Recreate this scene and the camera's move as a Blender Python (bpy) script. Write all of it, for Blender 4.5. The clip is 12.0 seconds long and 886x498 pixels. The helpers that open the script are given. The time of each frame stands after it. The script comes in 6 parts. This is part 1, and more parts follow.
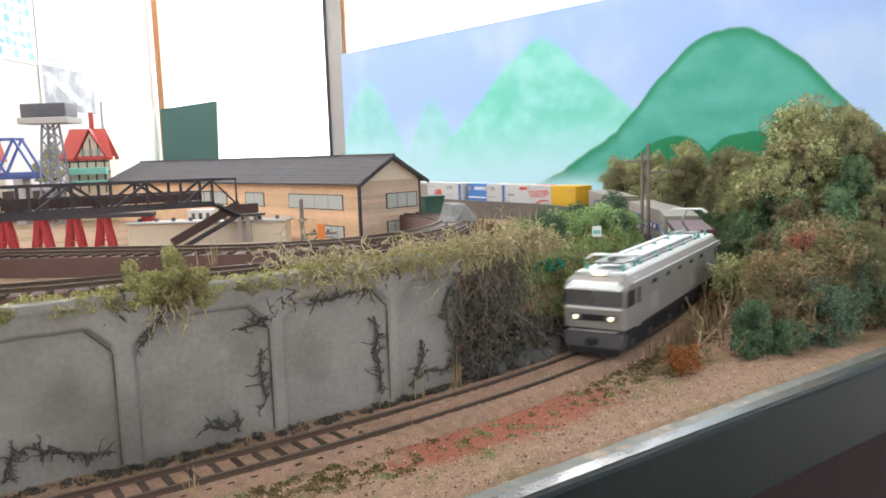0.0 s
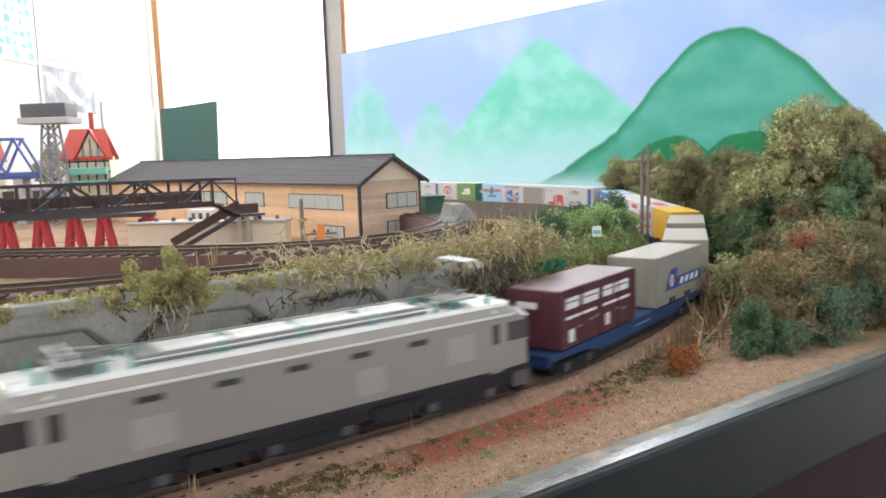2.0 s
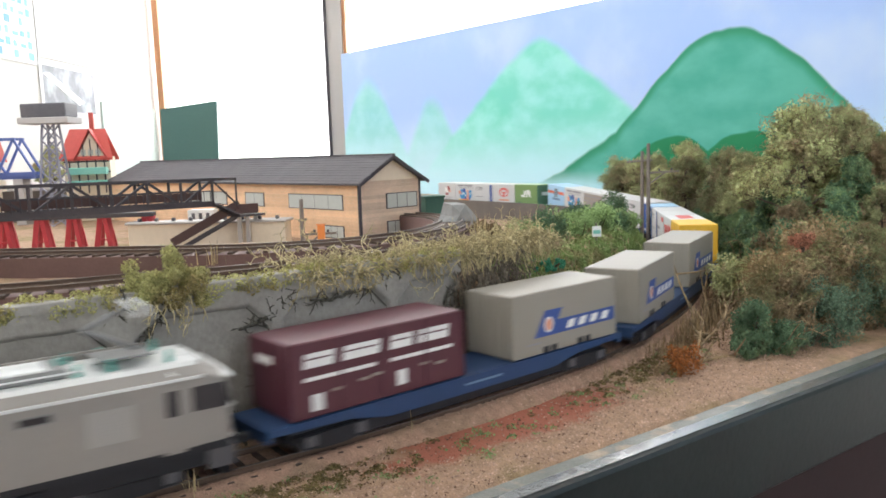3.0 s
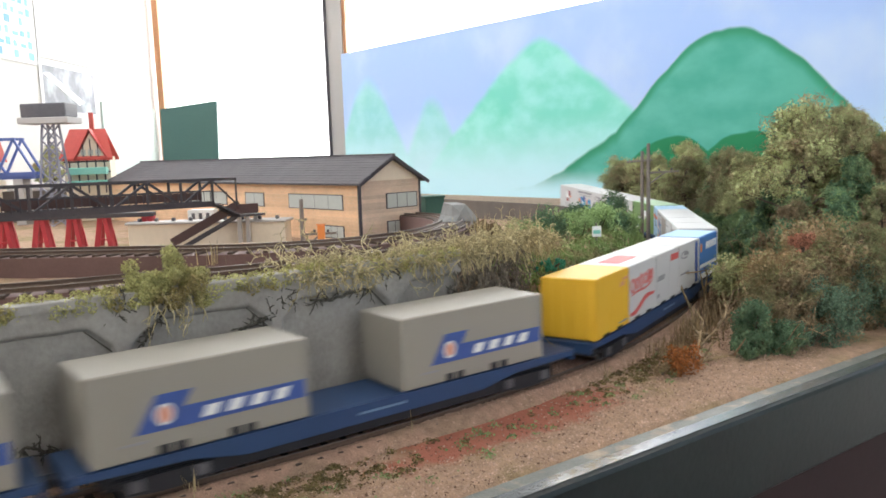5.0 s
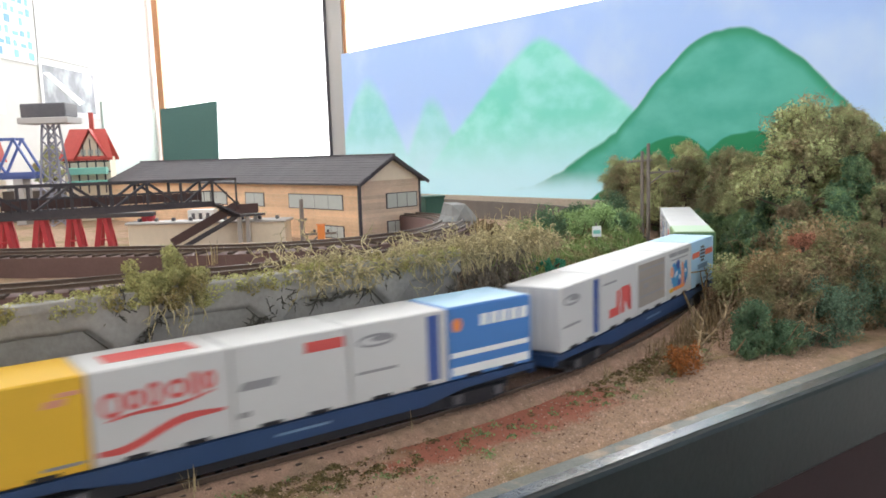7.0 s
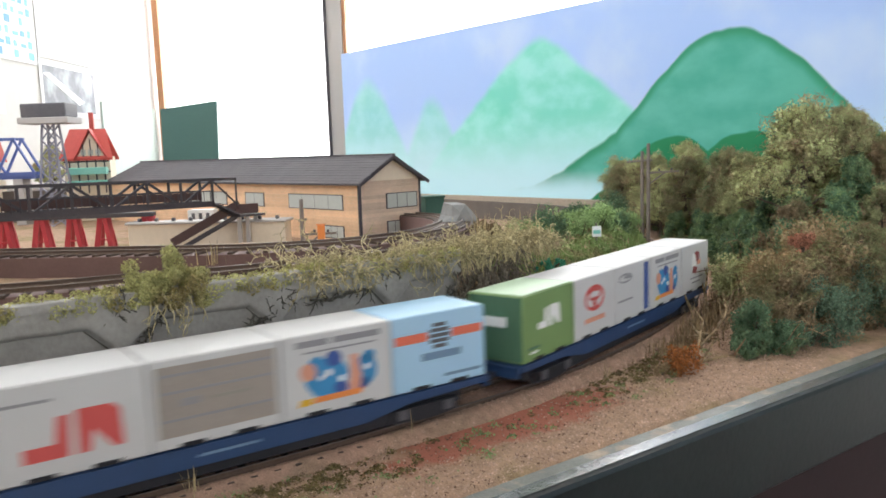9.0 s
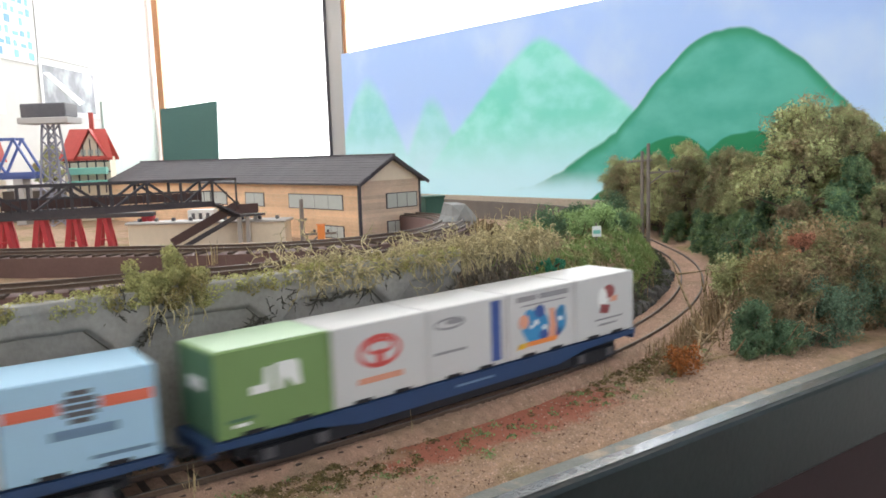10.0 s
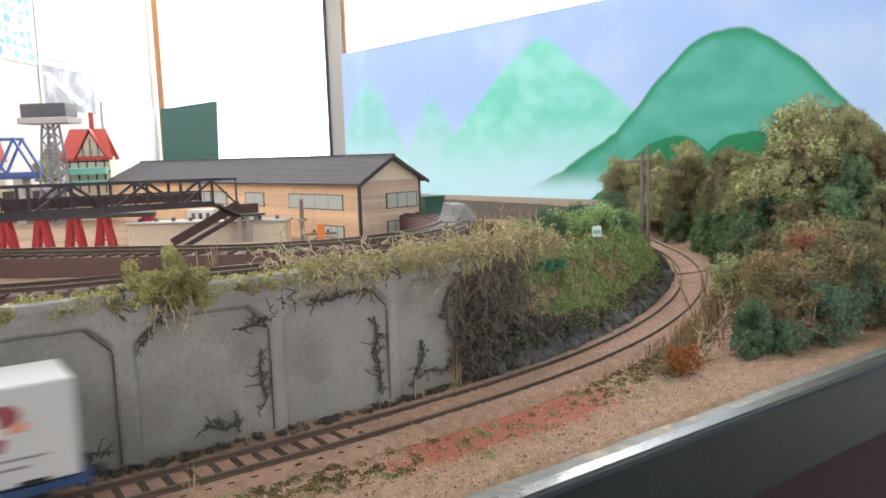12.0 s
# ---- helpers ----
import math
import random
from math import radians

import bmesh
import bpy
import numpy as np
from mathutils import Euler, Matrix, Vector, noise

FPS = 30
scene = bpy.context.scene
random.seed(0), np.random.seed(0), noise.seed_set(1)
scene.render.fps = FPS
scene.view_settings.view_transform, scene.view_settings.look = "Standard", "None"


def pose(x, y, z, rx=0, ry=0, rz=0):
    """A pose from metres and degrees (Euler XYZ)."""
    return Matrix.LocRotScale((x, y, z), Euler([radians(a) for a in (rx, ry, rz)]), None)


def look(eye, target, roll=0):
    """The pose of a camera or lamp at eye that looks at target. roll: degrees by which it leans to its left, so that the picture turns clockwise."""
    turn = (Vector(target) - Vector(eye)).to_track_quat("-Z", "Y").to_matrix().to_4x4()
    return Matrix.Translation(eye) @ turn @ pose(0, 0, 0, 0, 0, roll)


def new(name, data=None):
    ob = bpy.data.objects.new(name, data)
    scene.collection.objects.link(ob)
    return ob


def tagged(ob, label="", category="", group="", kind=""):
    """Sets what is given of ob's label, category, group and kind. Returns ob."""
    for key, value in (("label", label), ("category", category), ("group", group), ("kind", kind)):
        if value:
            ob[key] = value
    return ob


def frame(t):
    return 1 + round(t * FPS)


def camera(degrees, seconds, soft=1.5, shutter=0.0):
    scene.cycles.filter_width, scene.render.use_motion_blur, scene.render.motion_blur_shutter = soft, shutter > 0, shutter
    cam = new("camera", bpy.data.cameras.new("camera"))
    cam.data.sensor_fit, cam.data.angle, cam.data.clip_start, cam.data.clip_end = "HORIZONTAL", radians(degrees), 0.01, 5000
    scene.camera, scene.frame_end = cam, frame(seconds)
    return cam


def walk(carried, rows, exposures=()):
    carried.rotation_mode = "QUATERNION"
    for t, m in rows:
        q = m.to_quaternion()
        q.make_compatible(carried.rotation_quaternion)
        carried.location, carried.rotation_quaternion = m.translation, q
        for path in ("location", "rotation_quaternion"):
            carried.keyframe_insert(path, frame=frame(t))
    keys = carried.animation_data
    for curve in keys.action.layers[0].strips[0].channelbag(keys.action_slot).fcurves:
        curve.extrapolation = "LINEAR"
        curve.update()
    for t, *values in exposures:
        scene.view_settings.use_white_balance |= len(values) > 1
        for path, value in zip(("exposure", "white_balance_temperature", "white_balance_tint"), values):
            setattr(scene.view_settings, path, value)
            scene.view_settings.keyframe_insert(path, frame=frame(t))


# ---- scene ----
MM = 0.001
SPEED = 136.0  # mm per second along the rails

# ---- the camera, on a stand beside the layout ----
cam = camera(58.15, 12.0, soft=1.7, shutter=0.9)
EYE = Matrix.Translation((0, 0, 0.1094)) @ pose(0, 0, 0, 90 - 7.107, 0, 0) @ pose(0, 0, 0, 0, 0, -1.896)
walk(cam, [(0, EYE), (12, EYE)], exposures=[(0, 0.0), (3, -0.02), (5.5, -0.05), (7, -0.13), (9.5, -0.15), (11, -0.12), (12, -0.05)])

# ---- world, window light and added fill ----
world = bpy.data.worlds.new("sky")
scene.world = world
world.use_nodes = True
wn = world.node_tree.nodes
sky = wn.new("ShaderNodeTexSky")
sky.sky_type, sky.sun_disc = "NISHITA", False
sky.sun_elevation, sky.sun_rotation = radians(40), radians(20)
wn["Background"].inputs["Strength"].default_value = 0.12
world.node_tree.links.new(sky.outputs["Color"], wn["Background"].inputs["Color"])


def area_lamp(name, eye, target, sx, sy, watts, colour=(1, 1, 1)):
    """A rectangular area lamp: back-window daylight, or fill added out of view."""
    d = bpy.data.lights.new(name, "AREA")
    d.shape, d.size, d.size_y, d.energy, d.color = "RECTANGLE", sx, sy, watts, colour
    ob = new(name, d)
    ob.matrix_world = look(eye, target)
    return ob


area_lamp("window_light_back", (-0.25, 2.62, 0.95), (-0.25, 0.5, 0.75), 3.0, 1.4, 54, (0.97, 0.98, 1.0))
# Fill lamp added out of view on the left, to brighten board and shed.
area_lamp("added_fill_side", (-0.91, 0.85, 0.98), (0.15, 0.95, 0.1), 1.25, 1.3, 14, (0.95, 0.98, 1.0))
# Fill lamp added behind the camera for the sides that face it.
area_lamp("added_fill_rear", (1.1, -2.3, 1.0), (0.15, 0.8, 0.0), 2.6, 1.4, 44, (0.91, 0.955, 1.0))


# ---- materials ----
def mat(name, colour, rough=0.7, metal=0.0, vary=0.25, scale=200.0, bump=0.15, fine=1200.0, island=0.0, objrand=0.0,
        second=None, second_at=0.55, second_scale=40.0, glow=0.0, coat=0.0, depth=0.0006):
    """A surface with grain at two sizes; scale and fine are noise frequencies per metre."""
    m = bpy.data.materials.new(name)
    m.use_nodes = True
    n, l = m.node_tree.nodes, m.node_tree.links
    b = n["Principled BSDF"]
    b.inputs["Roughness"].default_value, b.inputs["Metallic"].default_value = rough, metal
    b.inputs["Coat Weight"].default_value = coat
    b.inputs["Coat Roughness"].default_value = 0.12
    tc = n.new("ShaderNodeTexCoord")
    a = n.new("ShaderNodeTexNoise")
    a.inputs["Scale"].default_value, a.inputs["Detail"].default_value = scale, 6
    f = n.new("ShaderNodeTexNoise")
    f.inputs["Scale"].default_value, f.inputs["Detail"].default_value = fine, 4
    l.new(tc.outputs["Object"], a.inputs["Vector"])
    l.new(tc.outputs["Object"], f.inputs["Vector"])
    src = None
    base = n.new("ShaderNodeRGB")
    base.outputs[0].default_value = (*colour, 1)
    src = base.outputs[0]
    if second:
        p = n.new("ShaderNodeTexNoise")
        p.inputs["Scale"].default_value, p.inputs["Detail"].default_value = second_scale, 5
        l.new(tc.outputs["Object"], p.inputs["Vector"])
        r = n.new("ShaderNodeMapRange")
        r.inputs[1].default_value, r.inputs[2].default_value = second_at - 0.07, second_at + 0.07
        l.new(p.outputs["Fac"], r.inputs[0])
        mx = n.new("ShaderNodeMix")
        mx.data_type = "RGBA"
        l.new(r.outputs[0], mx.inputs["Factor"])
        l.new(src, mx.inputs["A"])
        mx.inputs["B"].default_value = (*second, 1)
        src = mx.outputs["Result"]
    add = n.new("ShaderNodeMath")
    add.operation = "ADD"
    l.new(a.outputs["Fac"], add.inputs[0])
    l.new(f.outputs["Fac"], add.inputs[1])
    last = add.outputs[0]
    total = 1.0
    for amount, node, out in ((island, "ShaderNodeNewGeometry", "Random Per Island"), (objrand, "ShaderNodeObjectInfo", "Random")):
        if amount:
            g = n.new(node)
            k = n.new("ShaderNodeMath")
            k.operation = "MULTIPLY_ADD"
            k.inputs[1].default_value = amount
            l.new(g.outputs[out], k.inputs[0])
            l.new(last, k.inputs[2])
            last = k.outputs[0]
            total += amount / 2
    mr = n.new("ShaderNodeMapRange")
    mr.inputs[1].default_value, mr.inputs[2].default_value = total - 0.6, total + 0.6
    mr.inputs[3].default_value, mr.inputs[4].default_value = 1 - vary, 1 + vary
    mr.clamp = False
    l.new(last, mr.inputs[0])
    hsv = n.new("ShaderNodeHueSaturation")
    l.new(mr.outputs[0], hsv.inputs["Value"])
    l.new(src, hsv.inputs["Color"])
    l.new(hsv.outputs[0], b.inputs["Base Color"])
    if bump:
        bp = n.new("ShaderNodeBump")
        bp.inputs["Strength"].default_value, bp.inputs["Distance"].default_value = bump, depth
        l.new(add.outputs[0], bp.inputs["Height"])
        l.new(bp.outputs[0], b.inputs["Normal"])
    if glow:
        l.new(src, b.inputs["Emission Color"])
        b.inputs["Emission Strength"].default_value = glow
    return m


M_BALLAST = mat("ballast", (0.45, 0.28, 0.20), 0.95, vary=0.55, scale=260, fine=1500, bump=0.9, second=(0.38, 0.25, 0.17), second_scale=30, depth=0.0012)
M_GROUND = mat("ground_scatter", (0.41, 0.265, 0.175), 0.95, vary=0.6, scale=170, fine=1300, bump=0.9, second=(0.29, 0.21, 0.105), second_at=0.56, second_scale=22, depth=0.0012)
M_WALL = mat("concrete", (0.365, 0.345, 0.315), 0.9, vary=0.26, scale=35, fine=500, bump=0.25, second=(0.27, 0.25, 0.225), second_scale=22, second_at=0.55)
M_RAIL = mat("rail_rust", (0.13, 0.085, 0.06), 0.55, 0.4, vary=0.3, scale=90, fine=900)
M_RAIL_TOP = mat("rail_steel", (0.20, 0.16, 0.135), 0.55, 0.5, vary=0.2)
M_SLEEPER = mat("sleeper", (0.085, 0.055, 0.04), 0.85, vary=0.4, objrand=0.8)
M_ROADBED = mat("roadbed_brown", (0.17, 0.10, 0.088), 0.7, vary=0.2, scale=40, fine=700)
M_PLATEAU = mat("upper_ground", (0.22, 0.18, 0.15), 0.9, vary=0.4, scale=90, fine=900, bump=0.5)
M_FASCIA = mat("green_paint", (0.019, 0.028, 0.027), 0.36, vary=0.3, scale=25, fine=300, bump=0.2, coat=0.12)
M_FASCIA_TOP = mat("worn_glossy_highlight", (0.075, 0.085, 0.085), 0.24, vary=0.5, scale=120, fine=900, bump=0.25, coat=0.5, second=(0.16, 0.15, 0.14), second_scale=60, second_at=0.6)
M_FASCIA_DULL = mat("dusty_green_paint", (0.17, 0.175, 0.155), 0.55, vary=0.4, scale=90, fine=900, bump=0.3, second=(0.36, 0.28, 0.20), second_scale=70, second_at=0.6)
M_LEAF_OLIVE = mat("olive_foliage", (0.40, 0.42, 0.20), 0.85, vary=0.5, island=0.4, objrand=0.9, bump=0, second=(0.29, 0.215, 0.125), second_scale=60, second_at=0.58)
M_LEAF_GREEN = mat("green_foliage", (0.30, 0.42, 0.17), 0.85, vary=0.5, island=0.5, objrand=0.5, bump=0)
M_LEAF_DARK = mat("dark_foliage", (0.12, 0.21, 0.11), 0.85, vary=0.5, island=0.5, objrand=0.5, bump=0, second=(0.17, 0.22, 0.10), second_scale=60)
M_LEAF_YELLOW = mat("yellow_moss", (0.50, 0.48, 0.19), 0.85, vary=0.5, island=0.5, objrand=0.3, bump=0, second=(0.34, 0.27, 0.11), second_scale=50)
M_LEAF_BROWN = mat("brown_foliage", (0.33, 0.235, 0.13), 0.9, vary=0.5, island=0.4, objrand=0.9, bump=0, second=(0.24, 0.235, 0.105), second_scale=70, second_at=0.53)
M_LEAF_ORANGE = mat("orange_foliage", (0.36, 0.13, 0.035), 0.9, vary=0.55, island=1.0, bump=0)
M_LEAF_PINK = mat("salmon_foliage", (0.42, 0.18, 0.11), 0.9, vary=0.5, island=1.0, bump=0)
M_STRAW = mat("straw", (0.46, 0.36, 0.20), 0.9, vary=0.4, island=0.9, bump=0)
M_DRYVINE = mat("dry_vine", (0.52, 0.44, 0.25), 0.9, vary=0.45, island=0.9, bump=0)
M_DARKVINE = mat("dark_vine", (0.115, 0.105, 0.085), 0.9, vary=0.4, island=0.4, bump=0)
M_GRASS = mat("grass_mat", (0.27, 0.37, 0.125), 0.9, vary=0.45, island=0.4, bump=0, second=(0.30, 0.27, 0.12), second_scale=38, second_at=0.58)
M_ROCK = mat("rock", (0.12, 0.115, 0.11), 0.9, vary=0.5, scale=90, fine=700, bump=0.8)
M_BARK = mat("bark", (0.12, 0.09, 0.065), 0.9, vary=0.4)
M_WHITE = mat("room_wall", (0.66, 0.65, 0.62), 0.8, vary=0.05, scale=6, fine=60, bump=0.05)
M_CEIL = mat("ceiling_paint", (0.82, 0.82, 0.80), 0.9, vary=0.04, scale=5, fine=50, bump=0.05)
M_FLOOR = mat("floor_dark", (0.10, 0.05, 0.045), 0.5, vary=0.25, scale=8, fine=90)
M_PILLAR = mat("grey_pillar", (0.52, 0.49, 0.47), 0.7, vary=0.1, scale=10)
M_DARKTRIM = mat("dark_frame", (0.07, 0.06, 0.07), 0.5, vary=0.15)
M_PALEGREEN = mat("pale_green_paint", (0.60, 0.70, 0.64), 0.5, vary=0.08, scale=6, fine=60, bump=0.05)
M_WOOD = mat("orange_wood", (0.55, 0.26, 0.12), 0.5, vary=0.2, scale=30)
M_SKYPANE = mat("bright_daylight", (1, 1, 1), 1, vary=0.0, bump=0, glow=4.0)
M_LOCO = mat("silver_grey_paint", (0.355, 0.33, 0.305), 0.38, 0.25, vary=0.06, scale=30, fine=500, bump=0.03)
M_LOCO_ROOF = mat("pale_roof", (0.80, 0.81, 0.80), 0.4, 0.2, vary=0.08, scale=40, bump=0.04)
M_PANELGREY = mat("panel_sheen_grey", (0.43, 0.41, 0.385), 0.42, 0.2, vary=0.05, scale=30, bump=0.03)
M_BLACK = mat("underframe_black", (0.018, 0.018, 0.023), 0.6, vary=0.3)
M_GLASS = mat("dark_glass", (0.06, 0.055, 0.058), 0.12, vary=0.1, bump=0, coat=0.5)
M_GREY = mat("grey_grille", (0.24, 0.24, 0.235), 0.5, vary=0.15)
M_DKGREY = mat("dark_grey", (0.12, 0.115, 0.125), 0.55, vary=0.2)
M_TEAL = mat("green_insulator", (0.12, 0.42, 0.36), 0.4, vary=0.1)
M_LAMP = mat("headlight", (1.0, 0.86, 0.55), 0.3, vary=0.0, bump=0, glow=2.5)
M_WAGON = mat("wagon_blue", (0.025, 0.062, 0.155), 0.45, vary=0.15, scale=60)
M_CWHITE = mat("container_white", (0.62, 0.61, 0.60), 0.5, vary=0.04, scale=30, bump=0.03)
M_CBEIGE = mat("container_beige", (0.32, 0.295, 0.25), 0.55, vary=0.05, scale=30, bump=0.03)
M_CMAROON = mat("container_maroon", (0.11, 0.034, 0.046), 0.45, vary=0.12, scale=40, bump=0.04)
M_CYELLOW = mat("container_yellow", (0.80, 0.47, 0.035), 0.5, vary=0.05, scale=30, bump=0.03)
M_CGREEN = mat("container_green", (0.20, 0.32, 0.115), 0.5, vary=0.05, scale=30, bump=0.03)
M_CDKGREEN = mat("container_end_green", (0.09, 0.19, 0.11), 0.5, vary=0.05, scale=30, bump=0.03)
M_CBLUE = mat("container_blue", (0.07, 0.22, 0.55), 0.5, vary=0.05, scale=30, bump=0.03)
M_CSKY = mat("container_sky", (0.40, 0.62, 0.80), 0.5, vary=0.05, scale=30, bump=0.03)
M_CTAUPE = mat("container_taupe", (0.36, 0.31, 0.27), 0.6, vary=0.15, scale=60, bump=0.05)
M_RED = mat("print_red", (0.66, 0.10, 0.09), 0.5, vary=0.04, bump=0)
M_NAVY = mat("print_navy", (0.05, 0.10, 0.33), 0.5, vary=0.04, bump=0)
M_PBLUE = mat("print_blue", (0.05, 0.28, 0.55), 0.5, vary=0.04, bump=0)
M_SALMON = mat("print_salmon", (0.72, 0.33, 0.22), 0.5, vary=0.05, bump=0)
M_PGREY = mat("print_grey", (0.30, 0.29, 0.30), 0.5, vary=0.05, bump=0)
M_PWHITE = mat("print_white", (0.85, 0.85, 0.83), 0.5, vary=0.03, bump=0)
M_ORANGE = mat("signal_orange", (0.85, 0.28, 0.07), 0.5, vary=0.05, bump=0)
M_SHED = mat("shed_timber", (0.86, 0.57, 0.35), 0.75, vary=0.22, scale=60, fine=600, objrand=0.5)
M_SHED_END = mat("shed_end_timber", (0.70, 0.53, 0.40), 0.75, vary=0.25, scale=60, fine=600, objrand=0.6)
M_CREAM = mat("cream_plaster", (0.82, 0.71, 0.56), 0.8, vary=0.08)
M_ROOF = mat("slate_roof", (0.11, 0.10, 0.105), 0.75, vary=0.25, scale=50, fine=600)
M_PANE = mat("milky_pane", (0.55, 0.57, 0.53), 0.25, vary=0.1, bump=0)
M_BRIDGE = mat("bridge_dark", (0.07, 0.062, 0.07), 0.6, vary=0.25)
M_REDSTEEL = mat("red_steel", (0.50, 0.045, 0.06), 0.45, vary=0.1)
M_BLUESTEEL = mat("blue_steel", (0.10, 0.15, 0.40), 0.5, vary=0.15)
M_REDROOF = mat("red_roof", (0.58, 0.09, 0.07), 0.6, vary=0.15)
M_TURQ = mat("turquoise", (0.25, 0.62, 0.53), 0.6, vary=0.1)
M_DKGREEN = mat("dark_green_box", (0.03, 0.10, 0.075), 0.6, vary=0.15)
M_PANELGREEN = mat("green_board", (0.09, 0.19, 0.17), 0.7, vary=0.1)
M_POLE = mat("mast_grey", (0.24, 0.20, 0.175), 0.7, vary=0.25)
M_PAPER = mat("poster_paper", (0.80, 0.80, 0.80), 0.6, vary=0.03, bump=0)
M_TAN = mat("tan_ledge", (0.45, 0.38, 0.30), 0.8, vary=0.2)


# ---- mesh helpers, all in millimetres ----
class Shape:
    def __init__(self):
        self.v, self.f = [], []

    def add(self, verts, faces):
        k = len(self.v)
        self.v += [tuple(p) for p in verts]
        self.f += [tuple(i + k for i in q) for q in faces]
        return self

    def box(self, x0, x1, y0, y1, z0, z1, m=None, c=0.0):
        """A box, its upright and level edges along x cut by c."""
        if c:
            ring = [(y0 + c, z0), (y1 - c, z0), (y1, z0 + c), (y1, z1 - c), (y1 - c, z1), (y0 + c, z1), (y0, z1 - c), (y0, z0 + c)]
            return self.prism(ring, x0, x1, m, c)
        p = [Vector((x, y, z)) for x in (x0, x1) for y in (y0, y1) for z in (z0, z1)]
        if m:
            p = [m @ q for q in p]
        return self.add(p, [(0, 1, 3, 2), (4, 6, 7, 5), (0, 4, 5, 1), (2, 3, 7, 6), (0, 2, 6, 4), (1, 5, 7, 3)])

    def prism(self, ring, x0, x1, m=None, c=0.0):
        """A ring of (y, z) drawn out from x0 to x1, its end edges cut by c."""
        n = len(ring)
        cy, cz = sum(q[0] for q in ring) / n, sum(q[1] for q in ring) / n
        ry, rz = max(abs(q[0] - cy) for q in ring), max(abs(q[1] - cz) for q in ring)
        ends = [(x0, c), (x0 + c, 0), (x1 - c, 0), (x1, c)] if c else [(x0, 0), (x1, 0)]
        p = []
        for x, k in ends:
            p += [Vector((x, cy + (y - cy) * (1 - k / ry), cz + (z - cz) * (1 - k / rz))) for y, z in ring]
        if m:
            p = [m @ q for q in p]
        f = [tuple(range(n))[::-1], tuple(range(len(p) - n, len(p)))]
        for e in range(len(ends) - 1):
            f += [(e * n + i, e * n + (i + 1) % n, (e + 1) * n + (i + 1) % n, (e + 1) * n + i) for i in range(n)]
        return self.add(p, f)

    def tube(self, a, b, r0, r1=None, n=6):
        a, b = Vector(a), Vector(b)
        r1 = r0 if r1 is None else r1
        d = (b - a).normalized()
        u = d.orthogonal().normalized()
        w = d.cross(u)
        p = []
        for q, r in ((a, r0), (b, r1)):
            p += [q + (u * math.cos(2 * math.pi * i / n) + w * math.sin(2 * math.pi * i / n)) * r for i in range(n)]
        f = [(i, (i + 1) % n, n + (i + 1) % n, n + i) for i in range(n)]
        return self.add(p, f + [tuple(range(n))[::-1], tuple(range(n, 2 * n))])

    def beam(self, a, b, w, h):
        """A square bar from a to b."""
        a, b = Vector(a), Vector(b)
        d = (b - a)
        u = d.cross(Vector((0, 0, 1)))
        u = (u if u.length > 1e-6 else Vector((1, 0, 0))).normalized()
        t = u.cross(d.normalized())
        p = [q + u * i * w / 2 + t * j * h / 2 for q in (a, b) for i, j in ((-1, -1), (1, -1), (1, 1), (-1, 1))]
        return self.add(p, [(3, 2, 1, 0), (4, 5, 6, 7), (0, 1, 5, 4), (1, 2, 6, 5), (2, 3, 7, 6), (3, 0, 4, 7)])

    def disc(self, c, axis, r, thick, n=20):
        a = Vector(axis).normalized()
        return self.tube(Vector(c) - a * thick / 2, Vector(c) + a * thick / 2, r, r, n)

    def poly(self, ring, n, thick):
        """A flat outline in 3D, thickened along n."""
        k = len(ring)
        o = Vector(n).normalized() * thick
        p = [Vector(q) for q in ring] + [Vector(q) + o for q in ring]
        f = [tuple(range(k))[::-1], tuple(range(k, 2 * k))] + [(i, (i + 1) % k, k + (i + 1) % k, k + i) for i in range(k)]
        return self.add(p, f)

    def mesh(self, name, material, smooth=False):
        me = bpy.data.meshes.new(name)
        me.from_pydata([(a * MM, b * MM, c * MM) for a, b, c in self.v], [], self.f)
        me.materials.append(material)
        if smooth:
            me.polygons.foreach_set("use_smooth", [True] * len(me.polygons))
        me.update()
        bm = bmesh.new()
        bm.from_mesh(me)
        if len(bm.faces) < 20000 and not smooth == "raw":
            bmesh.ops.recalc_face_normals(bm, faces=bm.faces)
        bm.to_mesh(me)
        bm.free()
        return me


def part(name, shape, material, parent=None, label="", smooth=False, at=None):
    ob = new(name, shape.mesh(name, material, smooth))
    if parent:
        ob.parent = parent
    if at is not None:
        ob.matrix_basis = at
    if label:
        ob["label"] = label
    return ob


def thing(name, label, category, group="", at=None, kind=""):
    ob = new(name)
    ob.empty_display_size = 0.01
    if at is not None:
        ob.matrix_basis = at
    return tagged(ob, label, category, group, kind)


def place(x, y, z, rz=0, rx=0, ry=0):
    return pose(x * MM, y * MM, z * MM, rx, ry, rz)


# ---- the line of the main track: s runs backwards from the near end, o to the inside of the loop ----
STEP = 2.0
LINE_S = np.arange(-900, 2400, STEP)
LINE_K = np.interp(LINE_S, [-1, 0, 125, 250, 375, 500, 760, 800, 900, 960, 1060, 2400],
                   [0, 0, 0.8, 1.75, 1.6, 1.56, 1.6, 2.7, 2.7, 1.6, 0, 0]) / 1000
_th = np.cumsum(LINE_K) * STEP
_i0 = int(np.argmin(abs(LINE_S)))
LINE_TH = radians(34.2) + _th - _th[_i0]
_x, _y = np.cumsum(np.cos(LINE_TH)) * STEP, np.cumsum(np.sin(LINE_TH)) * STEP
LINE_X, LINE_Y = _x - _x[_i0] - 137, _y - _y[_i0] + 238


